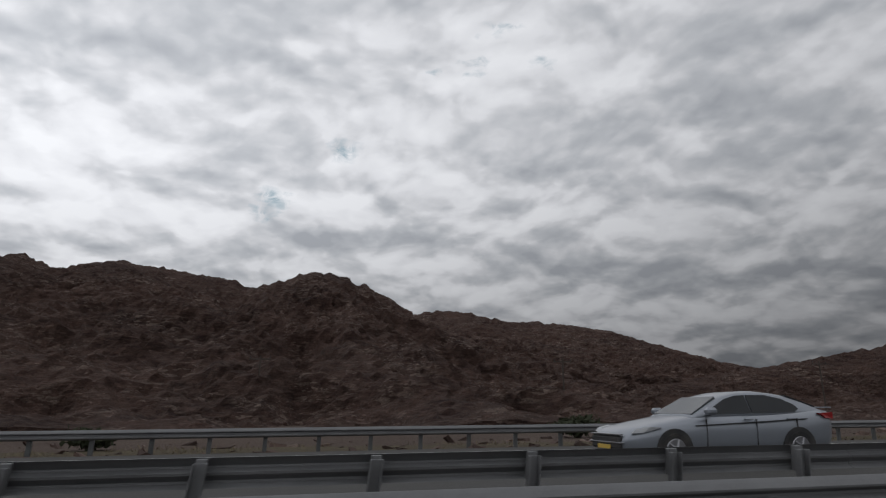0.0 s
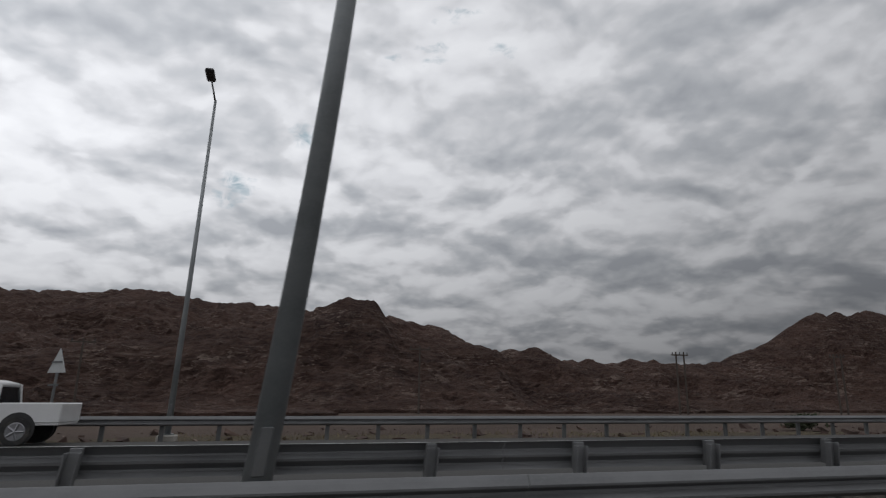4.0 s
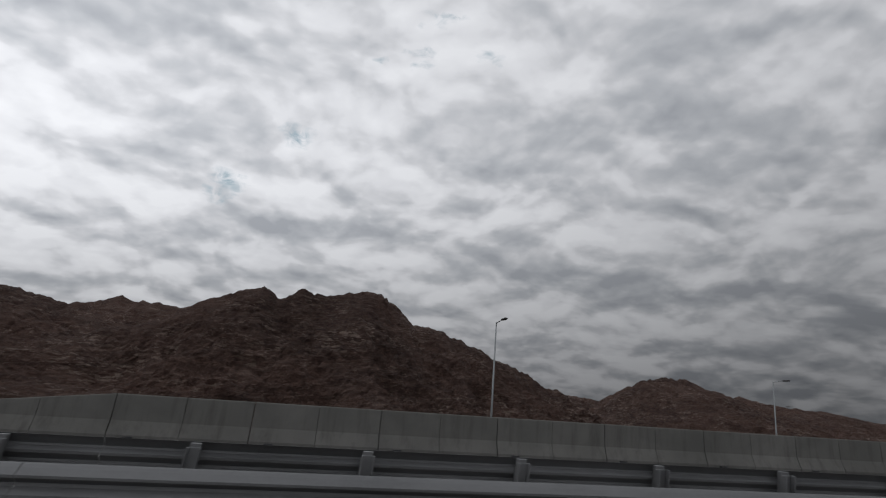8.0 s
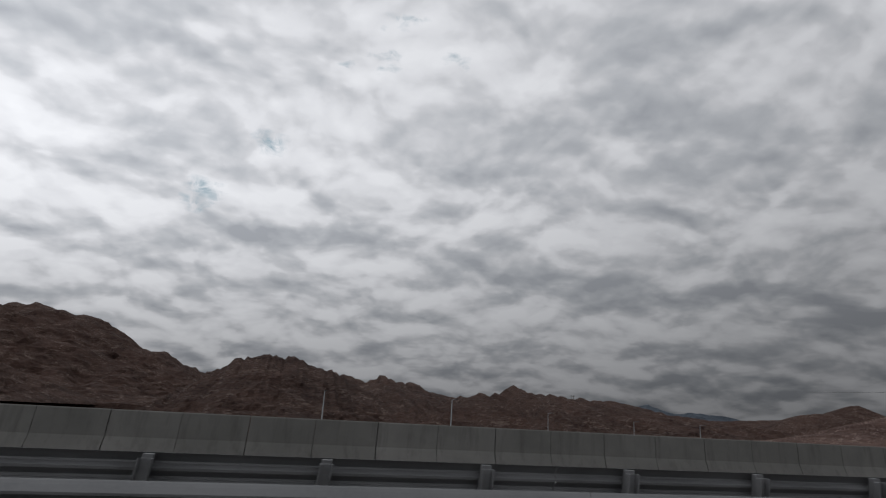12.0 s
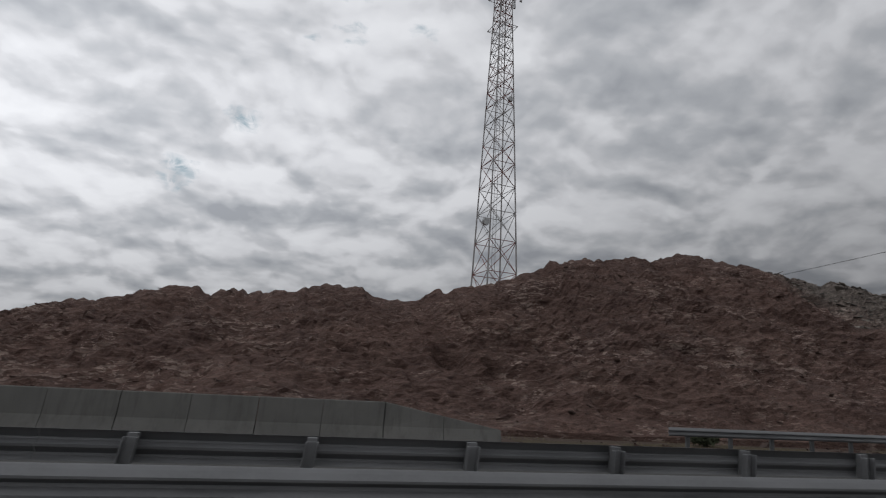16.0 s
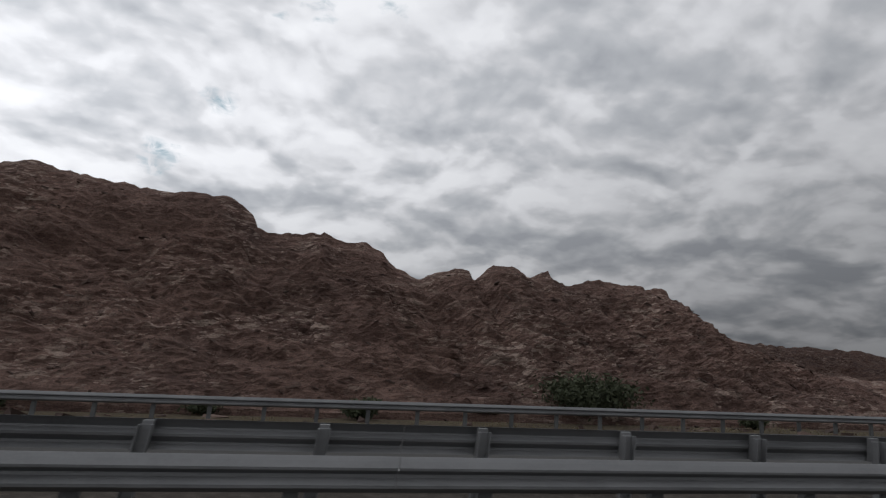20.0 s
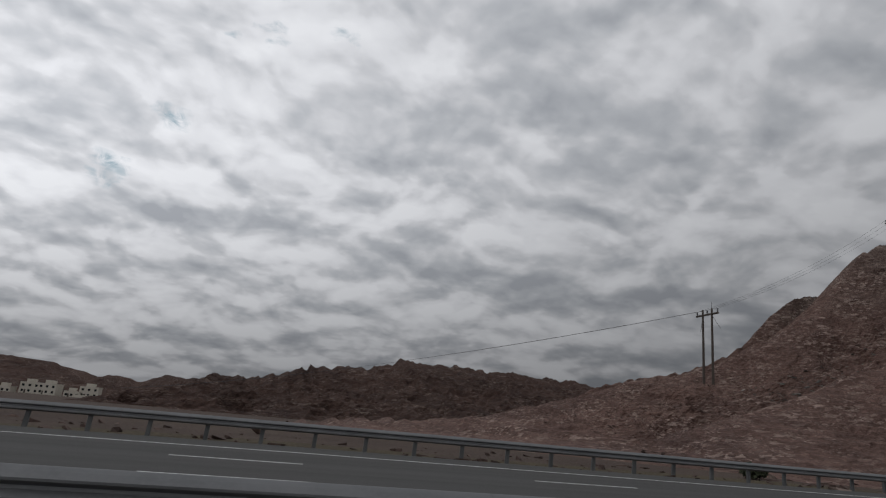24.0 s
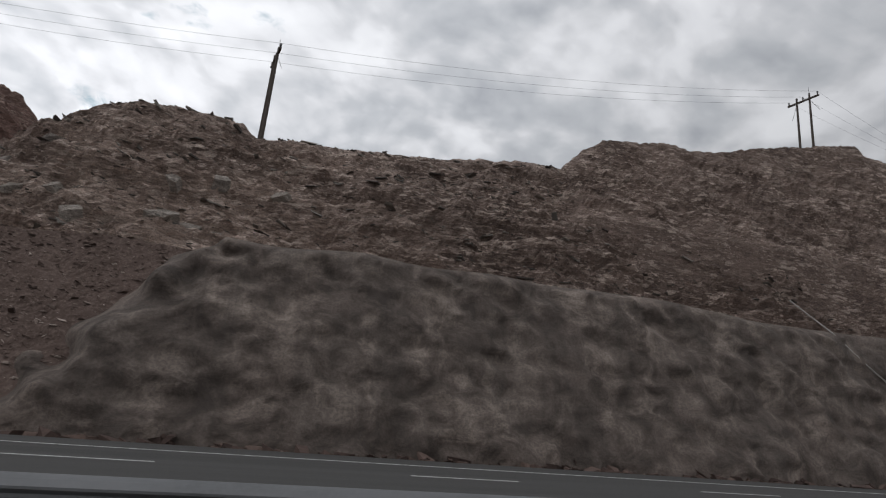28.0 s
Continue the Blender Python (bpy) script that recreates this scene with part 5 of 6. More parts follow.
def box_truck():
    t = base("box_truck", None, "white light box truck with a printed cargo box", "truck")
    W = 2.0
    part("cab", loft([[(x, -1.0, .45), (x, -1.0, 1.2), (x, -.93, z), (x, .93, z), (x, 1.0, 1.2), (x, 1.0, .45)] for x, z in ((-3.3, 1.25), (-3.22, 1.5), (-2.95, 2.25), (-2.0, 2.3), (-1.75, 2.28))]), WHITE_CAR, t)
    bm = bmesh.new()
    box(bm, (-1.65, -1.05, .85), (3.2, 1.05, 3.05), .03)
    part("cargo_box", bm, WHITE_CAR, t)
    for s in (-1, 1):
        y0, y1 = sorted((s * 1.052, s * 1.062))
        for lo, hi, mat, nm in (((1.75, y0, 1.5), (2.75, y1, 2.75), PRINT_RED, "red_print"), ((-1.05, y0, 1.98), (.12, y1, 2.02), CAR_BLUE, "lettering_bar"), ((-1.35, y0, 1.0), (.3, y1, 1.1), WHITE_CAR, "lettering_bar"),
                                ((-1.6, y0, .86), (3.15, y1, .92), RIM, "box_rail"), ((.45, y0, 2.4), (1.6, y1, 2.5), PRINT_PINK, "lettering_bar")):
            bm = bmesh.new()
            box(bm, lo, (hi[0], hi[1] + (.004 if mat is WHITE_CAR and s > 0 else 0), hi[2]))
            part(nm, bm, mat, t)
        for k, mat in enumerate((CAR_BLUE, PLATE, PRINT_PINK)):
            x = .35 + .5 * k
            part("round_print", panel([(x + .17 * math.cos(a), s * 1.062, 1.78 + .22 * math.sin(a)) for a in np.linspace(0, 5.8, 12)], (0, -s * .012, 0)), mat, t)
            bm = bmesh.new()
            box(bm, (x - .17, y0, 1.42), (x + .17, y1, 1.49))
            part("lettering_bar", bm, CAR_BLUE, t)
        wave = [(x, .94 + .55 * max(0.0, (1.3 - x) / 2.9) ** 1.6 + .18 * max(0.0, (x - 1.9) / 1.25)) for x in np.linspace(-1.6, 3.15, 14)]
        part("blue_swoosh", panel([(x, s * 1.060, z) for x, z in wave] + [(3.15, s * 1.060, .925), (-1.6, s * 1.060, .925)], (0, -s * .010, 0)), CAR_BLUE, t)
        part("gold_line", panel([(x, s * 1.0615, z + .05) for x, z in wave[:9]] + [(x, s * 1.0615, z) for x, z in wave[8::-1]], (0, -s * .011, 0)), PLATE, t)
        words = bpy.data.curves.new("lettering", "FONT")
        words.body, words.size, words.extrude = "3X", .82, .004
        glyphs = new("lettering_curve", words)
        me = bpy.data.meshes.new_from_object(glyphs.evaluated_get(bpy.context.evaluated_depsgraph_get()))
        bpy.data.objects.remove(glyphs)
        me.materials.clear()
        sign_text = part("lettering", me, CAR_BLUE, t, "dark blue figure and letter")
        sign_text.matrix_basis = pose(-1.1 if s < 0 else .05, s * 1.06, 2.08, 90, 0, 0 if s < 0 else 180)
        y0, y1 = sorted((s * .985, s * 1.004))
        bm = bmesh.new()
        box(bm, (-2.8, y0, 1.35), (-2.05, y1, 1.95), .03)
        part("side_window", bm, CAR_GLASS, t)
        bm = bmesh.new()
        box(bm, (-3.15, min(s * 1.02, s * 1.2), 1.4), (-3.05, max(s * 1.02, s * 1.2), 1.85), .02)
        part("wing_mirror", bm, TRIM_BLACK, t)
        for x in (-2.5, 1.6):
            wheel(t, x, s * .86, .42, .26)
    bm = bmesh.new()
    prismatic = [(-3.30, -.85, 1.45), (-3.30, .85, 1.45), (-3.02, .82, 2.15), (-3.02, -.82, 2.15)]
    f = [bm.verts.new((x - .02, y, z)) for x, y, z in prismatic]
    g = [bm.verts.new((x + .02, y, z)) for x, y, z in prismatic]
    bm.faces.new(f)
    bm.faces.new(g[::-1])
    for i in range(4):
        bm.faces.new((f[i], f[(i + 1) % 4], g[(i + 1) % 4], g[i]))
    part("windscreen", bm, CAR_GLASS, t)
    bm = bmesh.new()
    box(bm, (-3.38, -1.0, .42), (-3.2, 1.0, .68), .04)
    part("bumper", bm, TRIM_BLACK, t)
    bm = bmesh.new()
    box(bm, (-2.9, -.4, .55), (3.1, .4, .85), .02)
    part("chassis", bm, TRIM_BLACK, t)
    return t


CAR_BLUE = paint_material("blue_print", (0.02, 0.035, 0.11), 0.5)
PRINT_RED = paint_material("red_print", (0.30, 0.02, 0.05), 0.5)
PRINT_PINK = paint_material("pink_print", (0.45, 0.12, 0.16), 0.5)


def park(car, x, y):
    car.matrix_basis = pose(x, y, float(road_z(np.array(x), np.array(y))))


park(sedan("silver-blue four-door saloon on the opposite lane", SILVER), 8.8, 12.0)
park(sedan("white four-door saloon on the middle lane", WHITE_CAR), 50.1, 15.2)
park(sedan("white high-built estate car on the opposite lane", WHITE_CAR, True), 221.3, 13.6)
park(sedan("glossy black four-door saloon on the opposite lane", BLACK_CAR), 931.2, 10.4)
park(pickup("white single-cab pickup truck near the guard rail"), 125.7, 20.6)
park(box_truck(), 628.9, 15.8)


# ---- road signs ----
def sign(label, kind):
    s = base("road_sign", None, label, "road sign")
    bm = bmesh.new()
    tube(bm, (0, 0, -.4), (0, 0, 2.9), .045, None, 8)
    part("sign_post", bm, GALV, s)
    bm = bmesh.new()
    if kind == "triangle":
        a = [bm.verts.new((x, -.02, z)) for x, z in ((-.45, 2.15), (.45, 2.15), (0, 2.95))]
        b = [bm.verts.new((v.co.x, -.045, v.co.z)) for v in a]
        bm.faces.new(a)
        bm.faces.new(b[::-1])
        for i in range(3):
            bm.faces.new((a[i], a[(i + 1) % 3], b[(i + 1) % 3], b[i]))
    elif kind == "plate":
        box(bm, (-.3, -.06, 1.5), (.3, -.045, 2.92), .006)
    else:
        box(bm, (-.14, -.06, 1.0), (.14, -.045, 2.3), .006)
    part("sign_plate", bm, SIGN_BACK, s, "bare grey metal sign plate")
    for z in (1.75, 2.5):
        bm = bmesh.new()
        box(bm, (-.25 if kind != "strip" else -.12, -.085, z - .03), (.25 if kind != "strip" else .12, -.06, z + .03))
        part("sign_bracket", bm, GALV_OLD, s)
    return s


sign("grey back of a triangular road sign on a post", "triangle").matrix_basis = pose(126.9, 23.2, .1, 0, 0, -38)
sign("grey back of a rectangular road sign on a post", "plate").matrix_basis = pose(710, 23.5, 0, 0, 0, 0)
sign("narrow grey marker plate on a steel post", "strip").matrix_basis = pose(618.2, 24.0, 0.1, 0, 0, 10)



# ---- loose stones on the slopes ----
def stones(name, label, grid, count, lo, hi, material, xr=(-1e9, 1e9), vr=(0.0, 1.0), seed=1, flat=.34, power=2.6):
    """Angular stones strewn over a slope, joined into one mesh."""
    rng = np.random.default_rng(seed)
    gx, gy, gz = grid
    ok = np.argwhere((gx > xr[0]) & (gx < xr[1]))
    r = ok[:, 0] / gx.shape[0]
    ok = ok[(r >= vr[0]) & (r <= vr[1]) & (ok[:, 0] > 1)]
    pick = ok[rng.integers(0, len(ok), count)]
    c = np.stack([gx[pick[:, 0], pick[:, 1]], gy[pick[:, 0], pick[:, 1]], gz[pick[:, 0], pick[:, 1]]], 1)
    size = lo + (hi - lo) * rng.random(count) ** power * rng.random(count)
    return strew(name, label, c, size, material, rng, flat)


def strew(name, label, c, size, material, rng, flat=.6):
    count = len(c)
    cube = np.array([[x, y, z] for z in (-1, 1) for y in (-1, 1) for x in (-1, 1)], float) * .5
    v = cube[None] * (1 + .95 * (rng.random((count, 8, 3)) - .5)) * np.stack([1.1 + 1.1 * rng.random(count), .7 + .5 * rng.random(count), flat * (.45 + .8 * rng.random(count))], 1)[:, None, :]
    a = rng.normal(0, .55, count)
    b = rng.normal(.16, .30, count)
    ca, sa, cb, sb = np.cos(a), np.sin(a), np.cos(b), np.sin(b)
    x, y, z = v[..., 0], v[..., 1], v[..., 2]
    x, z = x * cb[:, None] + z * sb[:, None], -x * sb[:, None] + z * cb[:, None]
    x, y = x * ca[:, None] - y * sa[:, None], x * sa[:, None] + y * ca[:, None]
    v = np.stack([x, y, z], -1) * size[:, None, None] + c[:, None, :]
    f = np.array([[0, 2, 3, 1], [4, 5, 7, 6], [0, 1, 5, 4], [2, 6, 7, 3], [0, 4, 6, 2], [1, 3, 7, 5]])
    faces = (f[None] + 8 * np.arange(count)[:, None, None]).reshape(-1, 4)
    me = bpy.data.meshes.new(name)
    me.from_pydata(v.reshape(-1, 3).tolist(), [], faces.tolist())
    me.materials.append(material)
    return tagged(new(name, me), label, "stones", kind="stuff")


stones("rubble_mast_hill", "small angular brown stones on the mast hill", slope_mast, 3600, .05, .32, DEBRIS_BROWN, (500, 590), (0, .95), 11)
stones("rubble_saddle", "pale and grey quarry rubble on the saddle", slope_mast, 4200, .08, .62, DEBRIS_GREY, (584, 620), (0, 1), 12)
stones("rubble_quarry", "pale and grey quarry rubble below the peak", slope_peak, 9000, .08, .62, DEBRIS_GREY, (582, 622), (0, .97), 13)
stones("rubble_peak", "brown stones on the steep peak", slope_peak, 4500, .05, .30, DEBRIS_BROWN, (618, 722), (0, .95), 14)
stones("rubble_pylon_hill", "brown and pale stones on the power line hill", slope_pylon, 9000, .05, .28, DEBRIS_BROWN, (840, 948), (0, .95), 15)
stones("rubble_pylon_grey", "pale broken stones in the middle of the hill", slope_pylon, 4500, .07, .46, DEBRIS_GREY, (862, 915), (.1, .8), 16)
stones("spoil_rubble", "grey and brown broken stones on the spoil mound", slope_spoil, 4200, .06, .34, DEBRIS_GREY, (866, 918), (.05, .97), 19)
stones("ledge_rubble", "slabby grey rubble on the rock cutting", slope_cut, 5000, .08, .60, DEBRIS_GREY, (930, 1060), (.38, .92), 18, .26)


def verge_stones():
    rng = np.random.default_rng(5)
    n = 5200
    x = rng.uniform(-120, 1050, n)
    y = 22.0 + rng.random(n) ** 1.6 * 9
    keep = (x < 262) | (x > 545)
    x, y = x[keep], y[keep]
    c = np.stack([x, y, land_z(x, y) + .01], 1)
    strew("verge_stones", "loose stones on the gravel verge", c, .05 + .35 * rng.random(len(x)) ** 3, DEBRIS_BROWN, rng)
    n = 1600
    x = rng.uniform(-60, 1040, n)
    y = rng.uniform(6.0, 6.95, n)
    c = np.stack([x, y, np.interp(y, [5.2, 7.4], [0, 1]) * inner_edge(x) - .01], 1)
    strew("median_stones", "loose stones in the median strip", c, .04 + .2 * rng.random(n) ** 3, DEBRIS_GREY, rng)


verge_stones()


# ---- boulders and slabs that stand out ----
def boulder_mesh(seed, w, d, h):
    rng = np.random.default_rng(seed)
    bm = bmesh.new()
    bmesh.ops.create_icosphere(bm, subdivisions=2, radius=1.0)
    for v in bm.verts:
        n = v.co.normalized()
        p = n * 1.4
        k = 1 + .35 * noise.noise(Vector((p.x + seed * 3.1, p.y, p.z))) + .12 * noise.noise(Vector((p.x * 3 + seed, p.y * 3, p.z * 3)))
        q = Vector((max(-.72, min(.72, n.x)), max(-.72, min(.72, n.y)), max(-.6, min(.6, n.z)))) * 1.3
        v.co = Vector((q.x * w / 2, q.y * d / 2, q.z * h / 2)) * k
    return mesh_of(bm, "boulder")


def plate_mesh(seed, w, d, h):
    """A broken slab: an irregular many-sided plate with chipped, slanting edges."""
    rng = random.Random(seed)
    k = rng.randint(5, 8)
    turns = sorted(2 * math.pi * (i + rng.uniform(-.35, .35)) / k for i in range(k))
    bm = bmesh.new()
    low, top = [], []
    for a in turns:
        r = rng.uniform(.6, 1.0)
        x, y = math.cos(a) * r * w / 2, math.sin(a) * r * d * .75
        low.append(bm.verts.new((x * rng.uniform(1.0, 1.2), y * rng.uniform(1.0, 1.2), -h * .5)))
        top.append(bm.verts.new((x, y, h * rng.uniform(.1, .35))))
    bm.faces.new(low[::-1])
    mid = bm.verts.new((rng.uniform(-.1, .1) * w, rng.uniform(-.1, .1) * d, h * rng.uniform(.2, .4)))
    for i in range(k):
        j = (i + 1) % k
        bm.faces.new((low[i], low[j], top[j], top[i]))
        bm.faces.new((top[i], top[j], mid))
    return mesh_of(bm, "rock_slab")


def set_stone(name, label, t_x, y_row, grid, w, d, h, material, tilt, seed):
    gx, gy, gz = grid
    j = int(np.argmin(np.abs(gx[gx.shape[0] // 2] - t_x)))
    i = int(y_row * (gx.shape[0] - 1))
    me = (plate_mesh if name == "rock_slab" else boulder_mesh)(seed, w, d, h)
    me.materials.append(material)
    ob = new(name, me)
    ob.matrix_basis = pose(gx[i, j], gy[i, j] - .1, gz[i, j], *tilt)
    return tagged(ob, label, "boulder", "boulders on the slopes")


PALE_STONE = rock_material("pale_slab_stone", (0.28, 0.243, 0.212), (0.36, 0.315, 0.275), (0.46, 0.41, 0.36), (0.54, 0.485, 0.43), 0.6, 2.0)
rs = random.Random(8)
for k in range(46):
    set_stone("rock_slab", "pale grey broken rock slab on the quarry slope", rs.uniform(586, 621), rs.uniform(.06, .9), slope_peak, rs.choice((.7, .9, 1.2, 1.6, 2.3)), rs.uniform(.4, .8), rs.uniform(.2, .6), PALE_STONE, (rs.uniform(20, 50), rs.uniform(-30, 10), rs.uniform(-20, 20)), k)
for k in range(38):
    set_stone("rock_slab", "large pale rock slab on the quarry slope", rs.uniform(606, 618), rs.uniform(.3, .85), slope_peak, rs.uniform(1.0, 2.6), rs.uniform(.5, .9), rs.uniform(.2, .5), PALE_STONE, (rs.uniform(30, 60), rs.uniform(-30, 10), rs.uniform(-20, 20)), 400 + k)
for k in range(22):
    set_stone("rock_slab", "pale broken rock slab on the power line hill", rs.uniform(866, 925), rs.uniform(.05, .75), slope_pylon, rs.uniform(.6, 1.6), rs.uniform(.4, .8), rs.uniform(.3, .8), PALE_STONE, (rs.uniform(20, 50), rs.uniform(-30, 20), rs.uniform(-30, 30)), 100 + k)
for k in range(18):
    set_stone("rock_slab", "pale broken rock slab on the benched cutting", rs.uniform(934, 955), rs.uniform(.44, .8), slope_cut, rs.uniform(.9, 2.2), rs.uniform(.4, .8), rs.uniform(.5, 1.2), PALE_STONE, (rs.uniform(30, 60), rs.uniform(-30, 5), rs.uniform(-20, 20)), 200 + k)
for k in range(14):
    set_stone("boulder", "brown weathered boulder on the slope", rs.uniform(625, 700), rs.uniform(.03, .5), slope_peak, rs.uniform(.8, 2.4), rs.uniform(.7, 1.2), rs.uniform(.6, 1.2), ROCK, (0, 0, rs.uniform(0, 180)), 300 + k)


# ---- sprayed concrete slope ----
def sprayed_slope():
    xs = np.arange(942.6, 1062, .28)
    vs = np.concatenate([np.linspace(0, 1, 44), [1.5, 2.0]])
    gx, gv = np.meshgrid(xs, vs)
    up = np.minimum(gv, 1)
    gx = gx + 5.4 * up * np.clip((966 - gx) / 22, 0, 1)
    top = np.interp(gx, [940, 948, 957, 980, 1000, 1040], [7.6, 8.0, 8.5, 8.5, 8.3, 8.0]) + .25 * vnoise(gx * .3, gx * 0, gx * 0, 4)
    gy = 23.7 + 3.5 * up + 5.2 * np.clip(gv - 1, 0, 1)
    gz = -.15 + (top + .15) * up - .15 * np.clip(gv - 1, 0, 1)
    lump = .34 * fbm(gx * .3, gy * .3, gz * .3, 3, 9) + .24 * fbm(gx * .6 + gz * .5, gy * .6, gz * .7, 3, 19, .5, True) + .09 * fbm(gx * 2.2, gy * 2.2, gz * 2.6, 3, 29, .6, True)
    edge = np.clip((gx - 942.6 - 5.4 * up) / 3.0 + .5 * vnoise(gx * .8, gz * .8, gx * 0, 41), 0, 1)
    gy = gy - .25 - (lump + .25) * np.clip((1 - gv) / .04, 0, 1)
    # its end runs out on the scree
    gy = gy * edge + (25.3 + .79 * np.maximum(gz, 0)) * (1 - edge)
    me = sheet("sprayed_slope", gx, gy, gz, SHOTCRETE, True)
    tagged(new("wall_sprayed_concrete", me), "lumpy grey-brown sprayed concrete covering the cut slope", "retaining slope", kind="structure")


sprayed_slope()


def scree_fan():
    """Fine brown scree heaped against the foot of the cutting, with runnels and small pale chips."""
    xs = np.arange(913.0, 950.0, .16)
    gx, gv = np.meshgrid(xs, np.linspace(0, 1, 70))
    top = np.interp(gx, [913, 921, 929, 934, 950], [.3, 4.2, 8.2, 8.35, 8.3]) + .22 * vnoise(gx * .5, gx * 0, gx * 0, 61)
    gz = -.3 + (top + .3) * gv
    run = np.abs(vnoise(gx * .55 + .25 * gz, gx * 0, gz * .06, 62)) + .5 * np.abs(vnoise(gx * 1.3 + .4 * gz, gx * 0, gz * .12, 63))
    crumb = .05 * fbm(gx * 1.6, gz * 1.6, gx * 0, 4, 64) + .03 * vnoise(gx * 6, gz * 6, gx * 0, 65)
    gy = 24.05 + .787 * np.maximum(gz, 0) - .22 + .16 * run - crumb
    gz = gz + .6 * crumb
    me = sheet("scree_fan", gx, gy, gz, SCREE_SOIL)
    tagged(new("ground_scree", me), "dark brown scree slope with small pale chips", "scree", kind="structure")
    return gx, gy, gz


scree = scree_fan()
stones("scree_chips", "small brown and pale chips on the scree", scree, 8000, .04, .24, SCREE_CHIPS, seed=71, flat=.4)
for x, row, w, d, k in ((927.5, .50, 1.3, .7, 1), (934.6, .52, .7, .4, 2), (933.2, .86, .9, .5, 3), (936.2, .14, .9, .4, 4), (940.5, .24, .8, .4, 5), (925.5, .30, .8, .4, 6), (938.5, .62, .6, .3, 7), (931.0, .22, .7, .35, 8)):
    set_stone("rock_slab", "pale rock slab lying on the brown scree", x, row, scree, w, d, .22, PALE_STONE, (48, -8, 6 * k - 20), 500 + k)


def slope_pipe():
    bm = bmesh.new()
    way = [Vector(p) for p in ((984.6, 29.0, 10.6), (985.4, 26.9, 8.4), (986.6, 25.9, 6.6), (988.4, 25.2, 4.9), (990.2, 24.5, 3.2))]
    rings = []
    for k, p in enumerate(way):
        rings.append([bm.verts.new(p + Vector((.032 * math.cos(t), -.03 * math.sin(t) - .12, .032 * math.sin(t)))) for t in np.linspace(0, 5.236, 6)])
    for p, q in zip(rings, rings[1:]):
        for i in range(6):
            bm.faces.new((p[i], p[(i + 1) % 6], q[(i + 1) % 6], q[i]))
    bm.faces.new(rings[0][::-1])
    bm.faces.new(rings[-1])
    tagged(part("drain_pipe", bm, CONCRETE_PALE), "thin pale drain pipe running down the sprayed slope", "pipe")


slope_pipe()


def foot_rubble():
    rng = np.random.default_rng(21)
    n = 1500
    x = rng.uniform(912, 1050, n)
    y = 22.3 + rng.random(n) * 1.6
    c = np.stack([x, y, land_z(x, y) + .03], 1)
    strew("foot_rubble", "brown rubble along the pavement edge", c, .06 + .4 * rng.random(n) ** 3, DEBRIS_BROWN, rng)


foot_rubble()


# ---- shrubs and dry grass ----
def shrub(label, w, h, leaves, seed):
    rng = np.random.default_rng(seed)
    s = base("shrub", None, label, "shrub", "desert shrubs")
    bm = bmesh.new()
    tips = []
    for k in range(9):
        a = k * 2.4 + rng.random()
        tip = Vector((math.cos(a) * w * .36 * (.5 + rng.random() * .6), math.sin(a) * w * .3 * (.5 + rng.random() * .6), h * (.5 + .4 * rng.random())))
        mid = tip * .5 + Vector((0, 0, h * .1))
        tube(bm, (0, 0, -.1), mid, .05, .035, 5)
        tube(bm, mid, tip, .035, .012, 5)
        tips += [mid, tip, (mid + tip) / 2]
    part("stem", bm, WOOD, s)
    t = np.array([list(p) for p in tips])
    c = t[rng.integers(0, len(t), leaves)] + rng.normal(0, 1, (leaves, 3)) * np.array([w * .12, w * .1, h * .12])
    c[:, 2] = np.abs(c[:, 2])
    d1 = rng.normal(0, 1, (leaves, 3)) * .075
    d2 = rng.normal(0, 1, (leaves, 3)) * .04
    v = np.stack([c - d1, c + d2, c + d1, c - d2], 1).reshape(-1, 3)
    me = bpy.data.meshes.new("crown")
    me.from_pydata(v.tolist(), [], np.arange(4 * leaves).reshape(-1, 4).tolist())
    part("crown", me, LEAF, s)
    return s


big = shrub("wide grey-green acacia shrub behind the guard rail", 4.4, 2.0, 5200, 3)
big.matrix_basis = pose(688.3, 26.2, -.1)
small_shrub = shrub("low grey-green desert shrub on the gravel verge", 1.7, .8, 1300, 4)
small_shrub.matrix_basis = pose(-7.5, 26.5, 0)
for x, y, k in ((22, 27, 1.1), (14, 30, 1.3), (36, 26, .8), (52, 28, .9), (66, 25, .7), (95, 27, .9), (118, 26, .7), (160, 27, 1), (190, 29, .9), (204, 25, .7), (557, 25, .8), (585, 24.6, .7), (665, 24.8, .9), (672, 25.5, .7), (678, 25, 1), (696, 25.2, .8), (716, 25, 1.1), (735, 27, .9), (768, 30, 1.2), (800, 26, .8), (838, 26, .9)):
    copy_thing(small_shrub, pose(x, y, float(land_z(np.array(float(x)), np.array(float(y)))), 0, 0, x * 37 % 360) @ Matrix.Scale(k, 4))


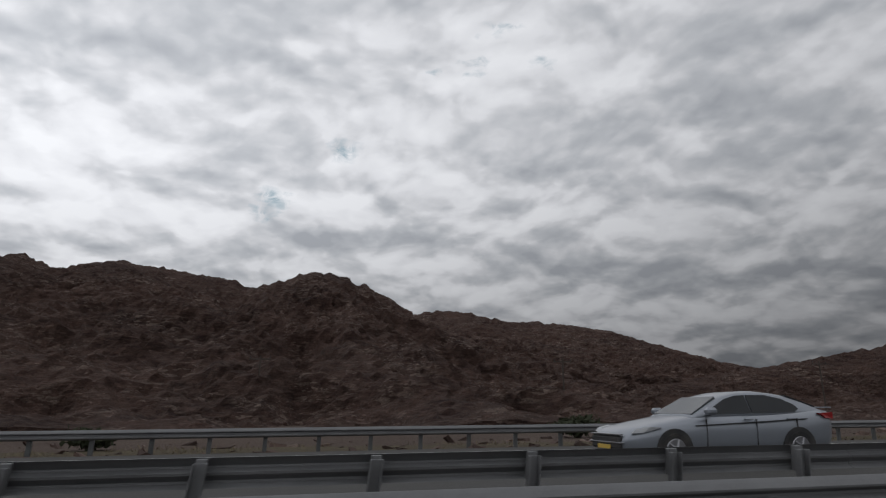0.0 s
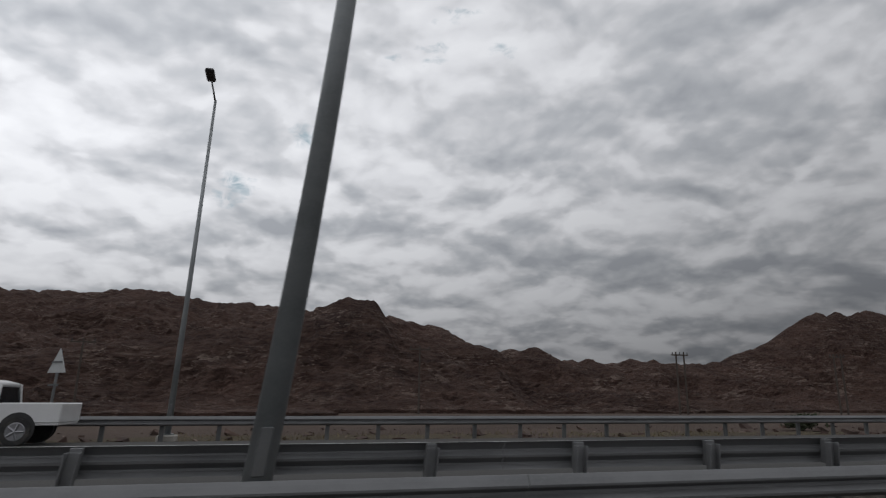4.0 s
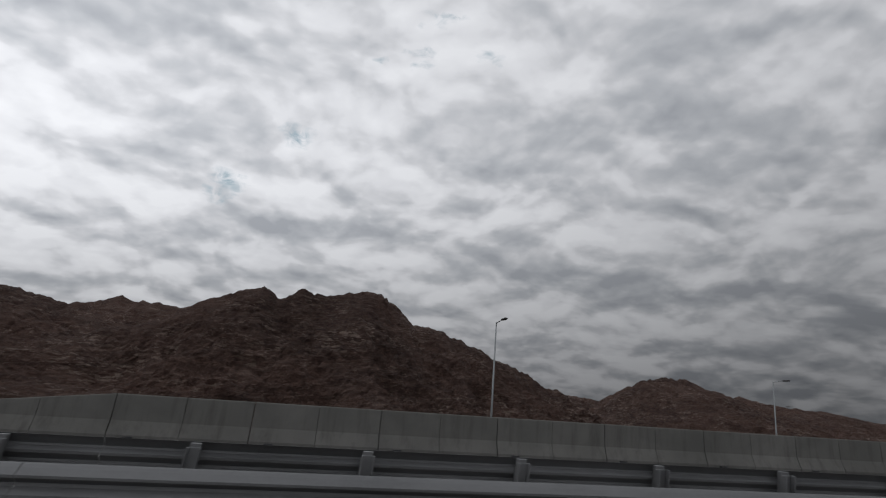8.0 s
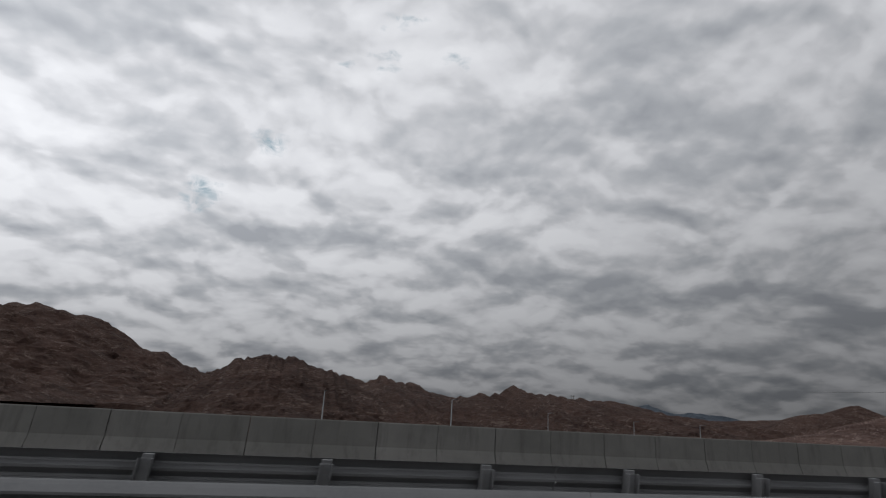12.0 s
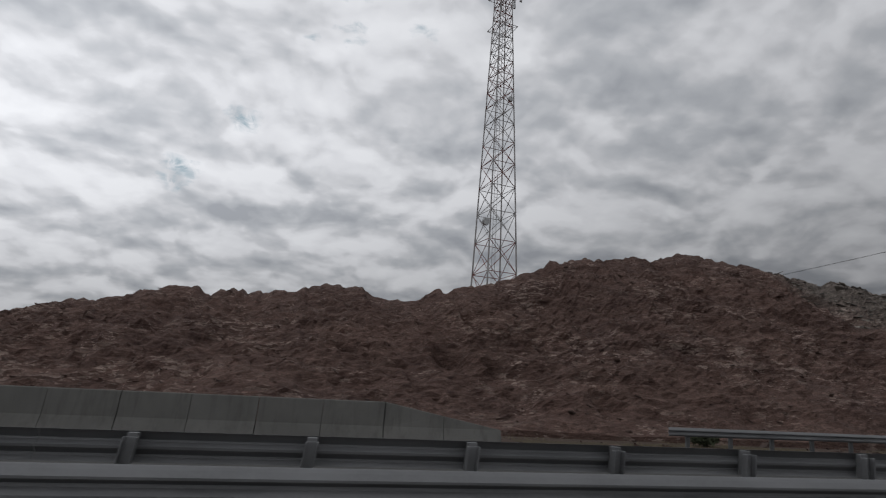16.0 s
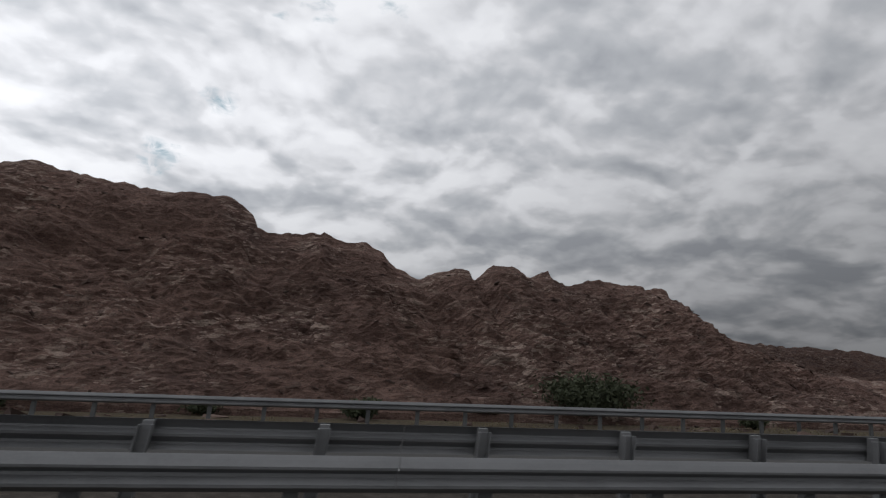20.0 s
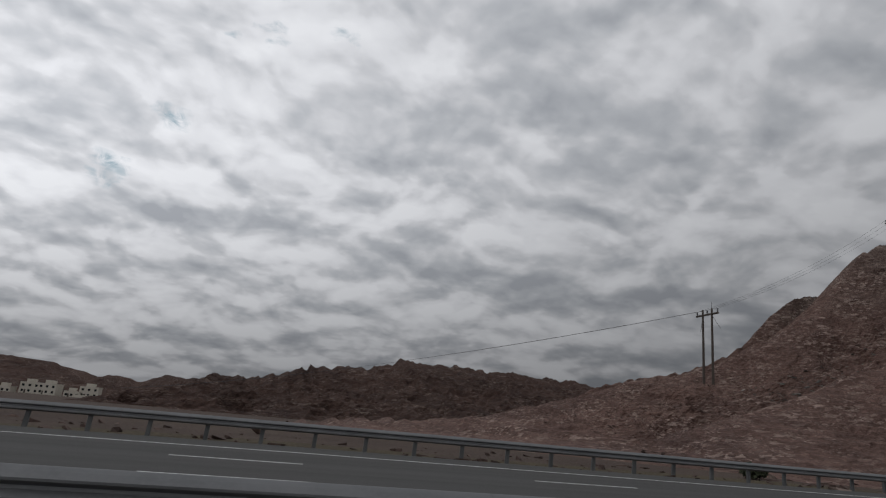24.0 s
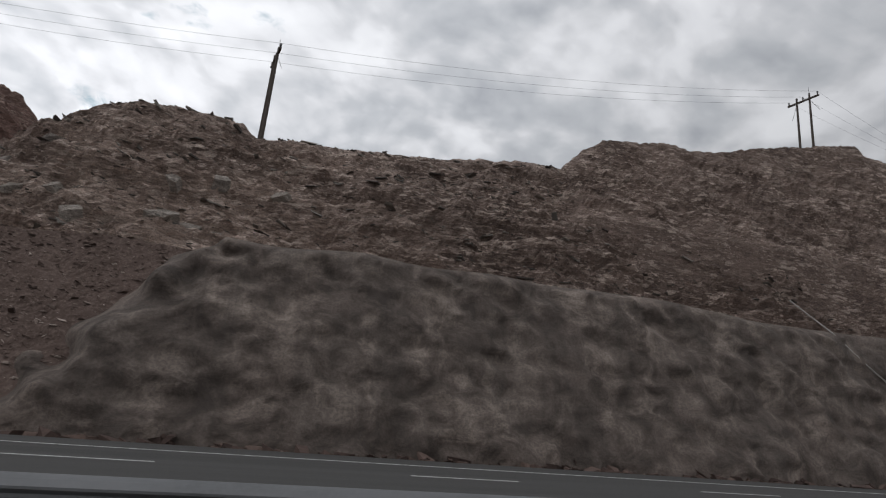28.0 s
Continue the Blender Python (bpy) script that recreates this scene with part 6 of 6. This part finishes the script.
def dry_grass():
    rng = np.random.default_rng(33)
    n = 60000
    x = rng.uniform(-130, 760, n)
    x = x[(x < 255) | (x > 548)]
    y = 22.9 + rng.random(len(x)) ** 1.5 * 4
    clump = vnoise(x * .35, y * .5, x * 0, 6) > .05
    x, y = x[clump], y[clump]
    z = land_z(x, y)
    m = len(x)
    a = rng.random(m) * 2 * np.pi
    h = .06 + .16 * rng.random(m)
    lean = rng.normal(0, .12, (m, 2))
    w = .014
    v = np.stack([np.stack([x - w * np.cos(a), y - w * np.sin(a), z], 1), np.stack([x + w * np.cos(a), y + w * np.sin(a), z], 1), np.stack([x + lean[:, 0], y + lean[:, 1], z + h], 1)], 1).reshape(-1, 3)
    me = bpy.data.meshes.new("dry_grass")
    me.from_pydata(v.tolist(), [], np.arange(3 * m).reshape(-1, 3).tolist())
    me.materials.append(DRY_GRASS)
    tagged(new("dry_grass", me), "dry yellowish grass along the verge", "grass", kind="stuff")


dry_grass()


# ---- small wooden poles on the plain ----
def plain_pole(label, twin):
    p = base("utility_pole", None, label, "utility pole", "poles on the plain")
    for s in ((-.6, .6) if twin else (0,)):
        bm = bmesh.new()
        tube(bm, (s, 0, -1), (s, 0, 8.5), .14, .10, 6)
        part("pole_shaft", bm, WOOD, p)
    bm = bmesh.new()
    box(bm, (-1.3, -.06, 8.0), (1.3, .06, 8.16))
    part("cross_arm", bm, WOOD, p)
    for x in (-1.15, 0, 1.15):
        bm = bmesh.new()
        tube(bm, (x, 0, 8.16), (x, 0, 8.45), .05, None, 6)
        part("insulator", bm, DARK_METAL, p)
    return p


single = plain_pole("dark wooden utility pole at the hill foot", False)
single.matrix_basis = pose(-42, 78, -.4)
for x in (-5, 34, 74, 112, 150):
    copy_thing(single, pose(x, 78 - .02 * x, -.5))
twin = plain_pole("dark wooden twin utility pole at the hill foot", True)
twin.matrix_basis = pose(208, 70, -.6)
copy_thing(twin, pose(186, 74, -.5))
copy_thing(twin, pose(228, 66, -.6))
copy_thing(twin, pose(544, 301, 8.2))


# ---- town in the distance ----
def house(label, w, d, h, floors, parapet):
    b = base("house", None, label, "house", "houses of the town")
    bm = bmesh.new()
    box(bm, (-w / 2, -d / 2, -2.5), (w / 2, d / 2, h))
    part("wall", bm, WHITEWASH, b)
    bm = bmesh.new()
    box(bm, (-w / 2 - .2, -d / 2 - .2, h), (w / 2 + .2, d / 2 + .2, h + .25))
    part("roof", bm, WHITEWASH, b)
    bm = bmesh.new()
    box(bm, (-w / 4, -d / 4, h + .25), (w / 5, d / 4, h + 2.2))
    part("stair_tower", bm, WHITEWASH, b)
    for f in range(floors):
        for k in range(3):
            x = -w / 2 + w * (k + .5) / 3
            bm = bmesh.new()
            box(bm, (x - .7, -d / 2 - .03, f * 3.3 + .9), (x + .7, -d / 2 + .05, f * 3.3 + 2.3))
            part("window", bm, CAR_GLASS, b)
    bm = bmesh.new()
    box(bm, (-.5 - w / 5, -d / 2 - .04, 0), (.5 - w / 5, -d / 2 + .05, 2.2))
    part("door", bm, WOOD, b)
    return b


kinds = (house("two-storey flat-roofed cream house in the town", 11, 9, 6.6, 2, True), house("low flat-roofed pale house in the town", 9, 8, 3.6, 1, False))
for k, (x, y, z, kind, yaw) in enumerate(((641, 452, -5.4, 0, 8), (655, 450, -5.2, 1, -6), (667, 456, -4.6, 0, 3), (680, 449, -4.4, 0, -10), (694, 446, -4.8, 1, 6), (703, 450, -4.2, 0, 0), (722, 470, -5.5, 1, 4), (748, 480, -5.6, 1, -4), (774, 476, -5.4, 1, 10))):
    if k == 0:
        kinds[0].matrix_basis = pose(x, y, z, 0, 0, yaw)
    elif k == 1:
        kinds[1].matrix_basis = pose(x, y, z, 0, 0, yaw)
    else:
        copy_thing(kinds[kind], pose(x, y, z, 0, 0, yaw))


def yard_wall():
    w = base("boundary_wall", None, "long white boundary wall at the edge of the town", "wall")
    for k in range(9):
        bm = bmesh.new()
        box(bm, (k * 8 + .1, -.15, -1.5), (k * 8 + 7.9, .15, 2.2))
        part("wall_panel", bm, WHITEWASH, w)
    return w


yard_wall().matrix_basis = pose(700, 425, -4.9, 0, 0, 4)
